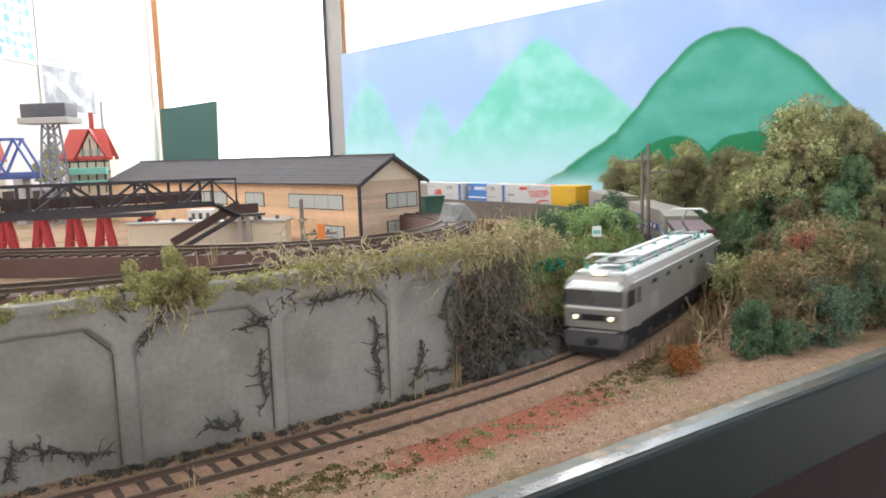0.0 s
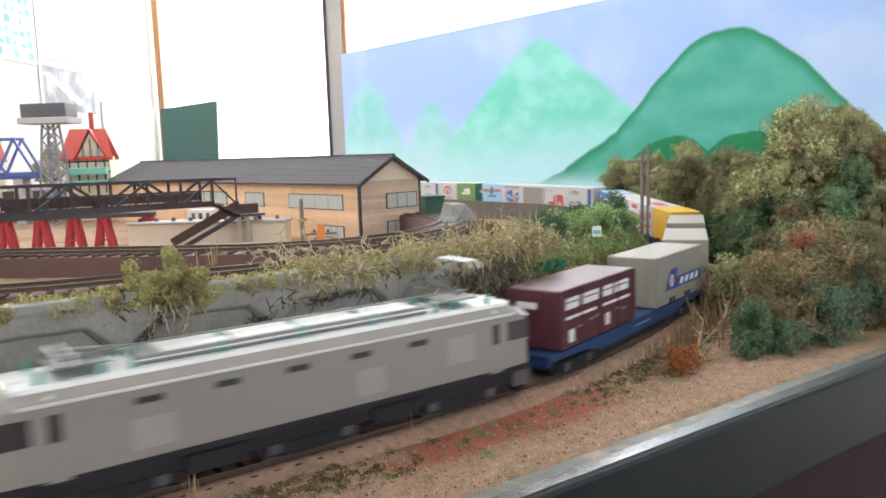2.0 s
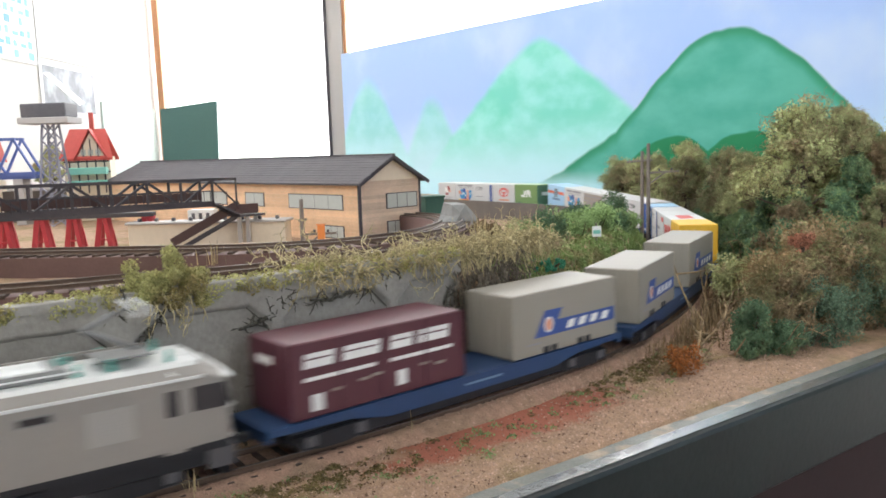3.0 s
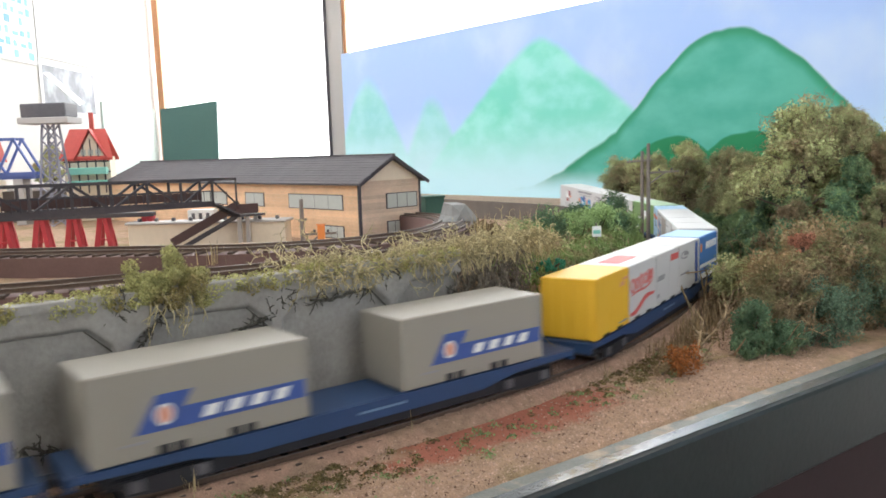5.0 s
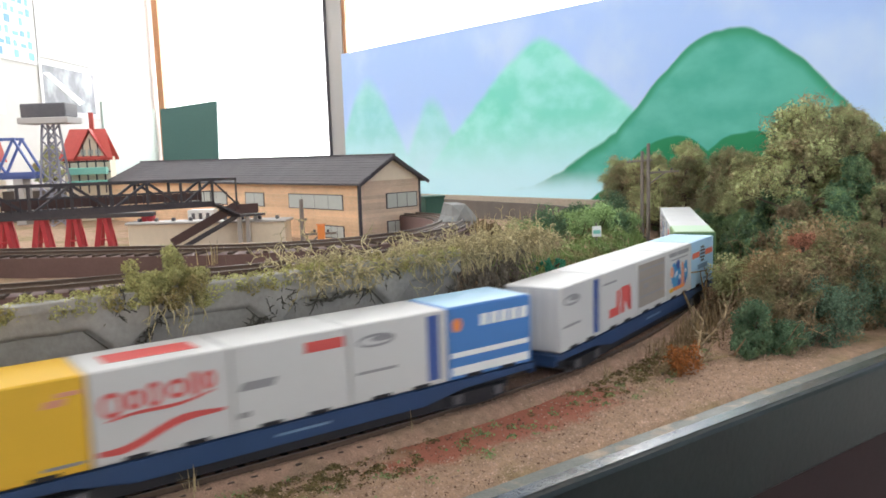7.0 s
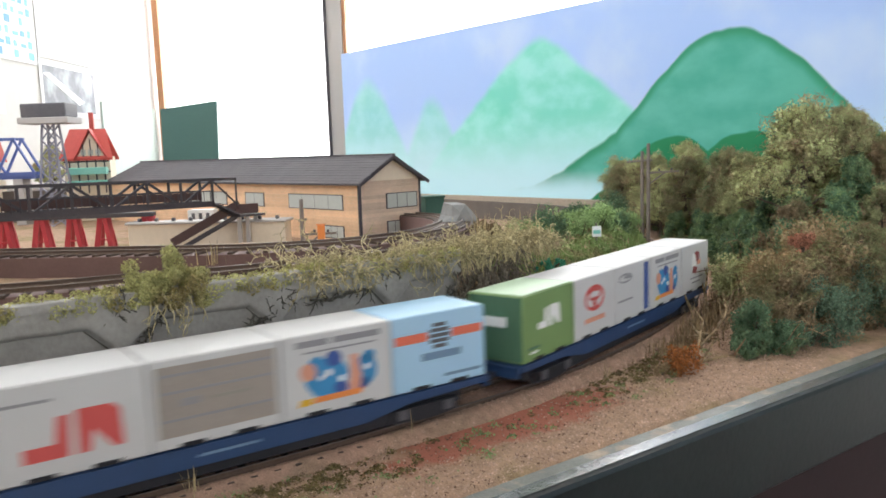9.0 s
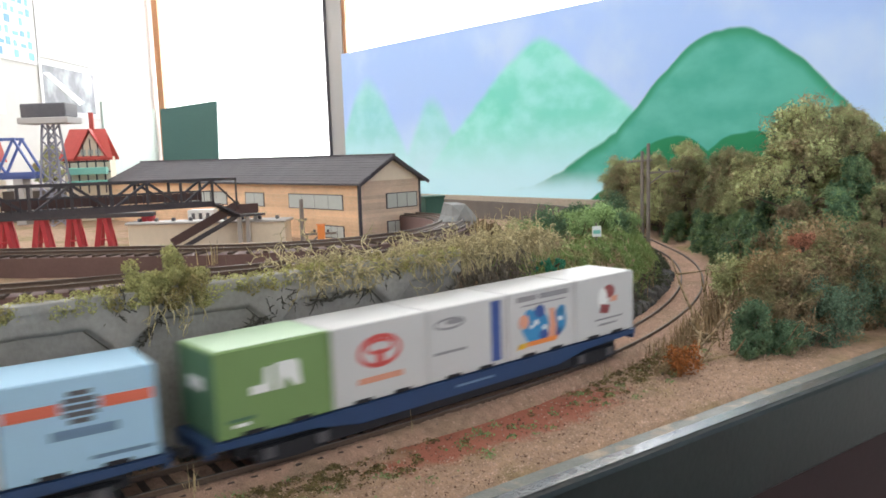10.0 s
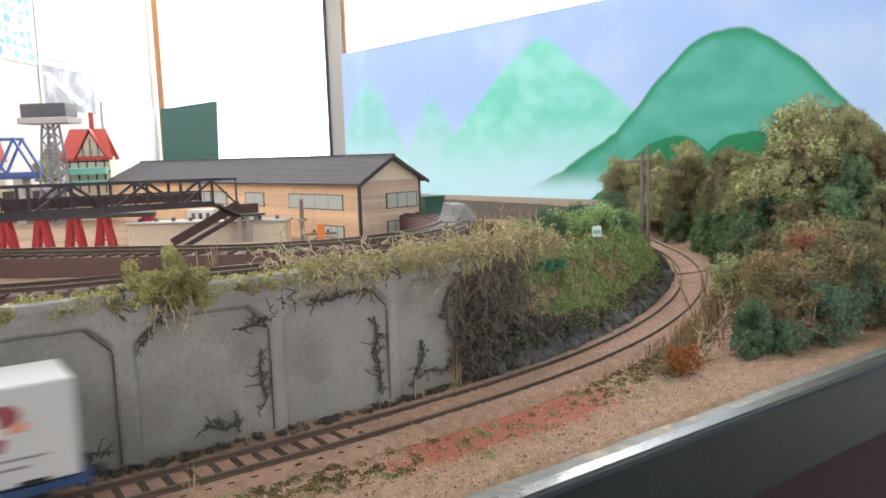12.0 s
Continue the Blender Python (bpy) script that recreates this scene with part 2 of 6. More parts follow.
def smooth01(x, a, b):
    t = np.clip((x - a) / (b - a), 0, 1)
    return t * t * (3 - 2 * t)


def rail_z(s):
    return 13.0 * smooth01(s, 720, 980)


def line(s, o=0.0, z=0.0):
    x, y, th = (float(np.interp(s, LINE_S, a)) for a in (LINE_X, LINE_Y, LINE_TH))
    return Vector((x - math.sin(th) * o, y + math.cos(th) * o, z + float(rail_z(s))))


def heading(s):
    return math.degrees(float(np.interp(s, LINE_S, LINE_TH)))


def ribbon(points, ring, closed=True):
    """A ring of (across, up) swept along a list of 3D points, upright."""
    sh = Shape()
    n = len(ring)
    for i, p in enumerate(points):
        a, b = points[max(i - 1, 0)], points[min(i + 1, len(points) - 1)]
        d = Vector((b[0] - a[0], b[1] - a[1], 0)).normalized()
        u = Vector((-d.y, d.x, 0))
        sh.v += [tuple(Vector(p) + u * r + Vector((0, 0, h))) for r, h in ring]
    for i in range(len(points) - 1):
        sh.f += [(i * n + j, i * n + (j + 1) % n, (i + 1) * n + (j + 1) % n, (i + 1) * n + j) for j in range(n if closed else n - 1)]
    if closed:
        sh.f += [tuple(range(n))[::-1], tuple(range((len(points) - 1) * n, len(points) * n))]
    return sh


# ---- the room ----
def quad_box(name, x0, x1, y0, y1, z0, z1, material, kind="structure", label="", category=""):
    ob = part(name, Shape().box(x0, x1, y0, y1, z0, z1), material)
    return tagged(ob, label, category, "", kind)


def build_room():
    quad_box("floor", -1100, 2700, -2500, 2800, -960, -900, M_FLOOR)
    quad_box("ceiling", -1100, 2700, -2500, 2800, 1750, 1800, M_CEIL)
    quad_box("wall_west", -1000, -924, 1560, 2700, -900, 1750, M_WHITE)
    quad_box("wall_west_dado", -924, -919, 2215, 2630, -900, 270, M_PALEGREEN)
    # Opening beyond the view, added for the left fill lamp.
    quad_box("wall_west_sill", -1000, -924, 160, 1560, -900, 280, M_WHITE)
    quad_box("wall_west_lintel", -1000, -924, 160, 1560, 1660, 1750, M_WHITE)
    quad_box("wall_west_solid", -1000, -924, -2500, 160, -900, 1750, M_WHITE)
    # Panel added behind the camera, out of view, to shade the near left.
    quad_box("unseen_shade_panel", -924, 270, -340, -300, -900, 1750, M_WHITE)
    # wall with the long windows: sill, lintel, pillars
    quad_box("wall_north_sill", -924, 2600, 2660, 2740, -900, 60, M_WHITE)
    quad_box("wall_north_lintel", -924, 2600, 2660, 2740, 1680, 1750, M_WHITE)
    quad_box("window_pillar", -350, -304, 2630, 2750, 60, 1680, M_PILLAR)
    quad_box("window_pillar_trim", -360, -351, 2625, 2755, 60, 1680, M_DARKTRIM)
    quad_box("window_trim", -301, -291, 2640, 2700, 60, 1680, M_WOOD)
    quad_box("corner_trim", -908, -890, 2630, 2658, -900, 1680, M_WOOD)
    # Unseen walls, their openings added to let more light in.
    quad_box("wall_east_sill", 2600, 2680, -2500, 2800, -900, 250, M_WHITE)
    quad_box("wall_east_lintel", 2600, 2680, -2500, 2800, 1680, 1750, M_WHITE)
    quad_box("wall_south_sill", -1000, 2700, -2580, -2500, -900, 250, M_WHITE)
    quad_box("wall_south_lintel", -1000, 2700, -2580, -2500, 1700, 1750, M_WHITE)
    quad_box("backdrop_daylight", -1400, 3200, 3000, 3010, -200, 2200, M_SKYPANE)
    w = thing("window_1", "long bright window with plain glass", "window", kind="structure")
    part("pane", Shape().box(-905, -360, 2700, 2704, 60, 1680), M_SKYPANE_GLASS, w).visible_shadow = False
    w = thing("window_2", "bright window behind the painted board", "window", kind="structure")
    part("pane", Shape().box(-291, 2600, 2700, 2704, 60, 1680), M_SKYPANE_GLASS, w).visible_shadow = False


M_SKYPANE_GLASS = bpy.data.materials.new("window_glass")
M_SKYPANE_GLASS.use_nodes = True
_b = M_SKYPANE_GLASS.node_tree.nodes["Principled BSDF"]
_b.inputs["Transmission Weight"].default_value, _b.inputs["Roughness"].default_value, _b.inputs["IOR"].default_value = 1.0, 0.0, 1.05


# ---- the painted board: sky and two green mountains ----
def board_material():
    m = bpy.data.materials.new("painted_landscape")
    m.use_nodes = True
    n, l = m.node_tree.nodes, m.node_tree.links
    b = n["Principled BSDF"]
    b.inputs["Roughness"].default_value = 0.75
    tc = n.new("ShaderNodeTexCoord")
    sep = n.new("ShaderNodeSeparateXYZ")
    l.new(tc.outputs["Object"], sep.inputs[0])

    def math_node(op, a, c=None, d=None):
        k = n.new("ShaderNodeMath")
        k.operation = op
        for i, q in enumerate((a, c, d)):
            if q is None:
                continue
            if isinstance(q, (int, float)):
                k.inputs[i].default_value = q
            else:
                l.new(q, k.inputs[i])
        return k.outputs[0]

    def noise_of(scale, detail=5.0, stretch=(1, 1, 1)):
        mp = n.new("ShaderNodeMapping")
        mp.inputs["Scale"].default_value = stretch
        l.new(tc.outputs["Object"], mp.inputs[0])
        k = n.new("ShaderNodeTexNoise")
        k.inputs["Scale"].default_value, k.inputs["Detail"].default_value = scale, detail
        l.new(mp.outputs[0], k.inputs["Vector"])
        return k.outputs["Fac"]

    def step(v, a, c):
        k = n.new("ShaderNodeMapRange")
        k.interpolation_type = "SMOOTHSTEP"
        k.inputs[1].default_value, k.inputs[2].default_value = a, c
        l.new(v, k.inputs[0])
        return k.outputs[0]

    def mix(f, a, c):
        k = n.new("ShaderNodeMix")
        k.data_type = "RGBA"
        l.new(f, k.inputs["Factor"])
        for q, s in ((a, "A"), (c, "B")):
            if isinstance(q, tuple):
                k.inputs[s].default_value = (*q, 1)
            else:
                l.new(q, k.inputs[s])
        return k.outputs["Result"]

    x, z = sep.outputs["X"], sep.outputs["Z"]
    wob = math_node("MULTIPLY_ADD", noise_of(9, 3), 0.03, -0.015)
    soft = noise_of(6, 4)
    brush = noise_of(14, 6, (1, 1, 1.6))

    def bell(cx, foot, top, half):
        """How far below a rounded hill's outline a point lies, in metres."""
        u = math_node("DIVIDE", math_node("SUBTRACT", x, cx), half)
        e = math_node("POWER", 2.71828, math_node("MULTIPLY", math_node("MULTIPLY", u, u), -1.0))
        return math_node("ADD", math_node("SUBTRACT", math_node("MULTIPLY_ADD", e, top - foot, foot), z), wob)

    def peak(cx, top, slope, round_off):
        """The same for a steep hill with straight flanks."""
        u = math_node("SUBTRACT", x, cx)
        r = math_node("SQRT", math_node("MULTIPLY_ADD", u, u, round_off * round_off))
        return math_node("ADD", math_node("SUBTRACT", math_node("MULTIPLY_ADD", r, -slope, top + slope * round_off), z), wob)

    sky_c = mix(step(z, 0.04, 0.20), (0.72, 0.92, 1.0), (0.44, 0.61, 0.98))
    sky_c = mix(math_node("MULTIPLY", step(soft, 0.42, 0.7), 0.6), sky_c, (0.68, 0.80, 0.97))
    pale = mix(step(brush, 0.35, 0.7), (0.20, 0.74, 0.56), (0.38, 0.86, 0.76))
    pale = mix(step(z, 0.17, 0.04), pale, (0.62, 0.92, 1.0))
    c = sky_c
    for h in (bell(0.125, 0.0, 0.262, 0.14), bell(0.335, 0.0, 0.208, 0.10), bell(0.50, 0.0, 0.205, 0.12)):
        c = mix(math_node("MULTIPLY", step(h, -0.012, 0.03), 0.62), c, pale)
    c = mix(math_node("MULTIPLY", step(peak(0.62, 0.29, 0.80, 0.035), -0.005, 0.016), 0.92), c, pale)
    dark = mix(step(brush, 0.30, 0.75), (0.07, 0.41, 0.30), (0.14, 0.54, 0.43))
    dark = mix(math_node("MULTIPLY", step(soft, 0.5, 0.7), 0.5), dark, (0.10, 0.47, 0.33))
    big = math_node("MAXIMUM", bell(0.96, 0.0, 0.258, 0.215), bell(0.86, 0.03, 0.145, 0.19))
    rim = mix(step(big, 0.004, 0.022), (0.035, 0.31, 0.16), dark)
    c = mix(math_node("MULTIPLY", step(big, -0.002, 0.004), step(math_node("ADD", z, wob), 0.03, 0.075)), c, rim)
    for cx, half in ((0.872, 0.12), (0.998, 0.13)):
        c = mix(step(bell(cx, 0.0, 0.121, half), -0.001, 0.003), c, (0.015, 0.25, 0.10))
    l.new(c, b.inputs["Base Color"])
    bp = n.new("ShaderNodeBump")
    bp.inputs["Strength"].default_value, bp.inputs["Distance"].default_value = 0.15, 0.0005
    l.new(brush, bp.inputs["Height"])
    l.new(bp.outputs[0], b.inputs["Normal"])
    return m


def build_board():
    # its left end stands at (-227, 1815), and it runs towards (236, 1253)
    at = place(-227, 1815, 0, math.degrees(math.atan2(-562, 463)))
    ob = part("painted_board", Shape().box(26, 1700, 0, 6, 14, 325), board_material(), at=at)
    tagged(ob, "painted backdrop board with blue sky and green mountains", "backdrop", kind="structure")
    ob = part("ledge", Shape().box(0, 1700, -14, -1, -20, 24), M_TAN, at=at)
    tagged(ob, "pale ledge under the painted board", "ledge", kind="structure")


# ---- ground ----
F0, FD = Vector((6, 253)), Vector((0.807, 0.591))


def to_line(x, y):
    """s, o of many points."""
    xs, ys = x.ravel(), y.ravel()
    step = 3
    lx, ly, lt, ls = LINE_X[::step], LINE_Y[::step], LINE_TH[::step], LINE_S[::step]
    s, o = np.empty(len(xs)), np.empty(len(xs))
    for a in range(0, len(xs), 4000):
        dx, dy = xs[a:a + 4000, None] - lx, ys[a:a + 4000, None] - ly
        i = np.argmin(dx * dx + dy * dy, 1)
        r = np.arange(len(i))
        o[a:a + 4000] = -dx[r, i] * np.sin(lt[i]) + dy[r, i] * np.cos(lt[i])
        s[a:a + 4000] = ls[i] + dx[r, i] * np.cos(lt[i]) + dy[r, i] * np.sin(lt[i])
    return s.reshape(x.shape), o.reshape(x.shape)


def ground_z(x, y):
    x, y = np.asarray(x, float), np.asarray(y, float)
    s, o = to_line(x, y)
    d = -(x - F0.x) * FD.y + (y - F0.y) * FD.x
    lump = np.array([noise.fractal(Vector((a / 40, b / 40, 0)), 1, 2, 4) for a, b in zip(x.ravel(), y.ravel())]).reshape(x.shape)
    z = rail_z(s) - 3.6 - 1.8 * smooth01(abs(o), 8.5, 20)
    hill = 92 * smooth01(-o, 26, 170) * smooth01(s, 300, 560) * smooth01(d, 14, 130) * (1 - 0.45 * smooth01(s, 660, 840) - 0.5 * smooth01(s, 860, 970))
    z = z + hill * (1 + 0.25 * lump) + lump * 1.3 * smooth01(abs(o), 12, 30)
    bank = np.where(s < 206, smooth01(o, 43, 51), smooth01(o, 17, 50))
    keep = (1 - smooth01(y, 640, 740) * smooth01(o, 90, 170)) * (1 - smooth01(s, 760, 900)) * (1 - 0.36 * smooth01(s, 470, 620))
    keep = keep * (1 - 0.16 * smooth01(y, 470, 520) * smooth01(o, 85, 120))
    z = z + 51 * bank * keep * (1 + np.where(s < 215, 0, 0.12) * lump)
    z = z - 7 * smooth01(-d, -2, 3)
    return z, s, o, d


def ground_material():
    m = M_GROUND
    n, l = m.node_tree.nodes, m.node_tree.links
    b = n["Principled BSDF"]
    src = b.inputs["Base Color"].links[0].from_socket
    tc = n.new("ShaderNodeTexCoord")
    mp = n.new("ShaderNodeMapping")
    mp.vector_type = "TEXTURE"
    mp.inputs["Location"].default_value = (0.027, 0.322, -0.005)
    mp.inputs["Rotation"].default_value = (0, 0, radians(39))
    mp.inputs["Scale"].default_value = (0.072, 0.0185, 0.5)
    l.new(tc.outputs["Object"], mp.inputs[0])
    nz = n.new("ShaderNodeTexNoise")
    nz.inputs["Scale"].default_value, nz.inputs["Detail"].default_value = 90, 6
    l.new(tc.outputs["Object"], nz.inputs["Vector"])
    ln = n.new("ShaderNodeVectorMath")
    ln.operation = "LENGTH"
    l.new(mp.outputs[0], ln.inputs[0])
    ad = n.new("ShaderNodeMath")
    ad.operation = "MULTIPLY_ADD"
    ad.inputs[1].default_value = 1.4
    l.new(nz.outputs["Fac"], ad.inputs[0])
    l.new(ln.outputs["Value"], ad.inputs[2])
    r = n.new("ShaderNodeMapRange")
    r.inputs[1].default_value, r.inputs[2].default_value = 1.8, 1.35
    l.new(ad.outputs[0], r.inputs[0])
    mx = n.new("ShaderNodeMix")
    mx.data_type = "RGBA"
    l.new(r.outputs[0], mx.inputs["Factor"])
    l.new(src, mx.inputs["A"])
    mx.inputs["B"].default_value = (0.43, 0.15, 0.095, 1)
    l.new(mx.outputs["Result"], b.inputs["Base Color"])
    return m


GROUND = {}
STEP_G = 7.0


def build_ground():
    """One sheet, its rows laid along the table edge."""
    ga, gd = np.arange(-800, 1501, STEP_G), np.arange(-3, 1750, STEP_G)
    A, D = np.meshgrid(ga, gd)
    gx, gy = F0.x + A * FD.x - D * FD.y, F0.y + A * FD.y + D * FD.x
    z, s, o, d = ground_z(gx, gy)
    GROUND["z"] = z
    ny, nx = gx.shape
    ok = (gx > -915) & (gy < 2300) & (gx < 900)
    idx = np.arange(nx * ny).reshape(ny, nx)
    sh = Shape()
    sh.v = list(zip(gx.ravel().tolist(), gy.ravel().tolist(), z.ravel().tolist()))
    use = ok[:-1, :-1] & ok[1:, :-1] & ok[:-1, 1:] & ok[1:, 1:]
    q = np.stack([idx[:-1, :-1], idx[:-1, 1:], idx[1:, 1:], idx[1:, :-1]], -1)[use]
    sh.f = [tuple(a) for a in q.tolist()]
    ob = part("ground", sh, ground_material(), smooth="raw")
    tagged(ob, "tan scattered earth and gravel of the model landscape", "ground", kind="structure")
    y = part("yard", Shape().box(-910, -30, 790, 1330, -12, -1.5), M_YARD)
    tagged(y, "dark grey gravel of the shunting yard", "ground", kind="structure")


M_YARD = mat("yard_gravel", (0.17, 0.15, 0.135), 0.9, vary=0.45, scale=60, fine=700, bump=0.6, second=(0.30, 0.27, 0.24), second_scale=16, second_at=0.58)


def build_ballast():
    """The loose stone bed of the main track, which buries the sleepers round the curve."""
    ss = np.arange(-330, 1900, 2.2)
    oo = np.arange(-24, 24.1, 1.6)
    S2, O2 = np.meshgrid(ss, oo)
    x, y, th = (np.interp(S2, LINE_S, a) for a in (LINE_X, LINE_Y, LINE_TH))
    X, Y = x - np.sin(th) * O2, y + np.cos(th) * O2
    fill = smooth01(S2, 95, 165)
    z = rail_z(S2) - 2.75 + 1.35 * fill - 3.4 * smooth01(abs(O2), 11 + 3 * fill, 23) - 3.5 * smooth01(abs(O2), 18, 24)
    z = z + 1.1 * (1 - fill) * np.exp(-((abs(O2) - 12.5) / 2.6) ** 2) + 0.35 * (1 - fill)
    z = z + np.random.default_rng(3).normal(0, 0.16, z.shape) - 0.5 * fill * np.exp(-((abs(O2) - 8.2) / 1.6) ** 2)
    sh = Shape()
    n = len(ss)
    sh.v = list(zip(X.ravel().tolist(), Y.ravel().tolist(), z.ravel().tolist()))
    sh.f = [(r * n + i, r * n + i + 1, (r + 1) * n + i + 1, (r + 1) * n + i) for r in range(len(oo) - 1) for i in range(n - 1)]
    ob = part("ballast", sh, M_BALLAST, smooth="raw")
    tagged(ob, "sandy pink ballast under and beside the track", "ballast", kind="stuff")


def build_fascia():
    a = F0 - FD * 520
    b = F0 + FD * 1500
    ring = [(4, -45), (4, -8.0), (2.5, -6.8), (-10, -6.5), (-11.8, -7.4), (-12.5, -9), (-12.5, -44), (-11.5, -45)]
    ob = part("table_edge", ribbon([(a.x, a.y, 0), (b.x, b.y, 0)], ring), M_FASCIA)
    tagged(ob, "dark green painted wooden table edge, worn glossy", "table edge", kind="structure")
    # The strip's lighter paint also stands for the window's glare on the worn edge.
    part("top_strip", ribbon([(a.x, a.y, 0), (b.x, b.y, 0)], [(-4.2, -6.6), (-10.4, -6.5), (-10.4, -6.2), (-4.2, -6.3)]), M_FASCIA_TOP, ob, "worn glossy top of the edge, paint lightened for its highlight")
    part("dull_strip", ribbon([(a.x, a.y, 0), (b.x, b.y, 0)], [(2.6, -6.7), (-4.1, -6.5), (-4.1, -6.3), (2.6, -6.5)]), M_FASCIA_DULL, ob, "dusty grey-green paint behind the worn edge")
    ap = part("table_apron", ribbon([(a.x, a.y, 0), (b.x, b.y, 0)], [(26, -900), (30, -900), (30, -30), (26, -30)]), M_MAROONSEAT)
    tagged(ap, "dark maroon board closing the table's underside", "table apron", kind="structure")
    stool = part("stool_top", Shape().box(-60, 60, -45, 45, -12, 0, c=2), M_MAROONSEAT, at=place(300, 330, -170, 36))
    tagged(stool, "dark maroon stool seat beside the table", "stool")
    part("leg", Shape().box(-30, 30, -25, 25, -718, -12), M_MAROONSEAT, stool)
    # table below the landscape
    t = thing("table_frame", "plain wooden frame under the model landscape", "table", kind="structure")
    for x, y in ((-500, 700), (300, 1200), (-500, 1700)):
        part("leg", Shape().box(x, x + 60, y, y + 60, -900, -30), M_PILLAR, t)


M_MAROONSEAT = mat("maroon_seat", (0.032, 0.014, 0.014), 0.6, vary=0.2)


# ---- tracks ----
def build_track(name, label, pts, group, rails_only=None, bed=None, sleepers=True, gauge=16.5):
    t = thing(name, label, "railway track", group)
    if bed is not None:
        part("roadbed", ribbon(pts, bed[0]), bed[1], t)
    for side in (-1, 1):
        g = side * gauge / 2
        rail = part("rail", ribbon(pts, [(g - 1.0, -2.1), (g + 1.0, -2.1), (g + 0.4, -1.5), (g + 0.35, -0.6), (g + 0.55, -0.25), (g - 0.55, -0.25), (g - 0.35, -0.6), (g - 0.4, -1.5)]), M_RAIL, t)
        part("rail_head", ribbon(pts, [(g - 0.5, -0.3), (g + 0.5, -0.3), (g + 0.42, 0), (g - 0.42, 0)]), M_RAIL_TOP, rail, "worn bright rail head")
    if sleepers:
        me = Shape().box(-1.35, 1.35, -14.5, 14.5, -3.6, -2.0, c=0.25).mesh("sleeper", M_SLEEPER)
        rng = random.Random(4)
        for i in range(len(pts) - 1):
            a, b = Vector(pts[i]), Vector(pts[i + 1])
            ob = new("sleeper", me)
            ob.parent = t
            d = b - a
            ob.matrix_basis = place(*a, math.degrees(math.atan2(d.y, d.x)) + rng.uniform(-1.5, 1.5))
    return t


def spline(ctrl, step=8.4):
    """Points at even steps along a smooth line through the control points."""
    c = [Vector(p) for p in ctrl]
    c = [c[0] * 2 - c[1]] + c + [c[-1] * 2 - c[-2]]
    fine = []
    for i in range(1, len(c) - 2):
        for k in range(40):
            u = k / 40
            p0, p1, p2, p3 = c[i - 1:i + 3]
            fine.append(0.5 * ((2 * p1) + (p2 - p0) * u + (2 * p0 - 5 * p1 + 4 * p2 - p3) * u * u + (3 * p1 - p0 - 3 * p2 + p3) * u ** 3))
    fine.append(c[-2])
    out, left = [fine[0]], step
    for a, b in zip(fine, fine[1:]):
        d = (b - a).length
        while d >= left > 0:
            a = a + (b - a) * (left / d)
            d = (b - a).length
            out.append(a.copy())
            left = step
        left -= d
    return [tuple(p) for p in out]


UPPER_NEAR = [(-420, 292, 56.5), (-300, 318, 56.5), (-190, 345, 56.5), (-147, 363, 56.5), (-106, 376, 56.5), (-76, 394, 56.5), (-53, 416, 56.5), (-28, 450, 56.5), (-6, 500, 57), (12, 570, 57.5)]
UPPER_FAR = [(-560, 462, 60), (-400, 462, 60), (-255, 459, 60), (-189, 451, 60), (-123, 443, 60), (-86, 447, 60), (-47, 463, 60), (-16, 493, 60), (0, 540, 59), (8, 640, 54), (2, 760, 47), (-18, 880, 40), (-60, 1000, 34)]


def build_tracks():
    main = [tuple(line(s)) for s in np.arange(-330, 1900, 8.4)]
    build_track("main_track", "rusty single track curving through sandy ballast", main, "tracks")
    bed = ([(-15, -9.5), (15, -9.5), (13, -3.2), (-13, -3.2)], M_ROADBED)
    build_track("upper_track", "dark weathered track along the top of the wall", spline(UPPER_NEAR), "tracks", bed=bed)
    bed = ([(-16, -62), (16, -62), (15.5, -3.2), (-15.5, -3.2)], M_ROADBED)
    build_track("upper_track", "dark weathered track on a brown raised bed", spline(UPPER_FAR), "tracks", bed=bed)


# ---- retaining wall ----
BAYS = ((-140, -86), (-80, -25), (-18, 39.5), (47, 101.5), (108, 161.5), (168, 222))


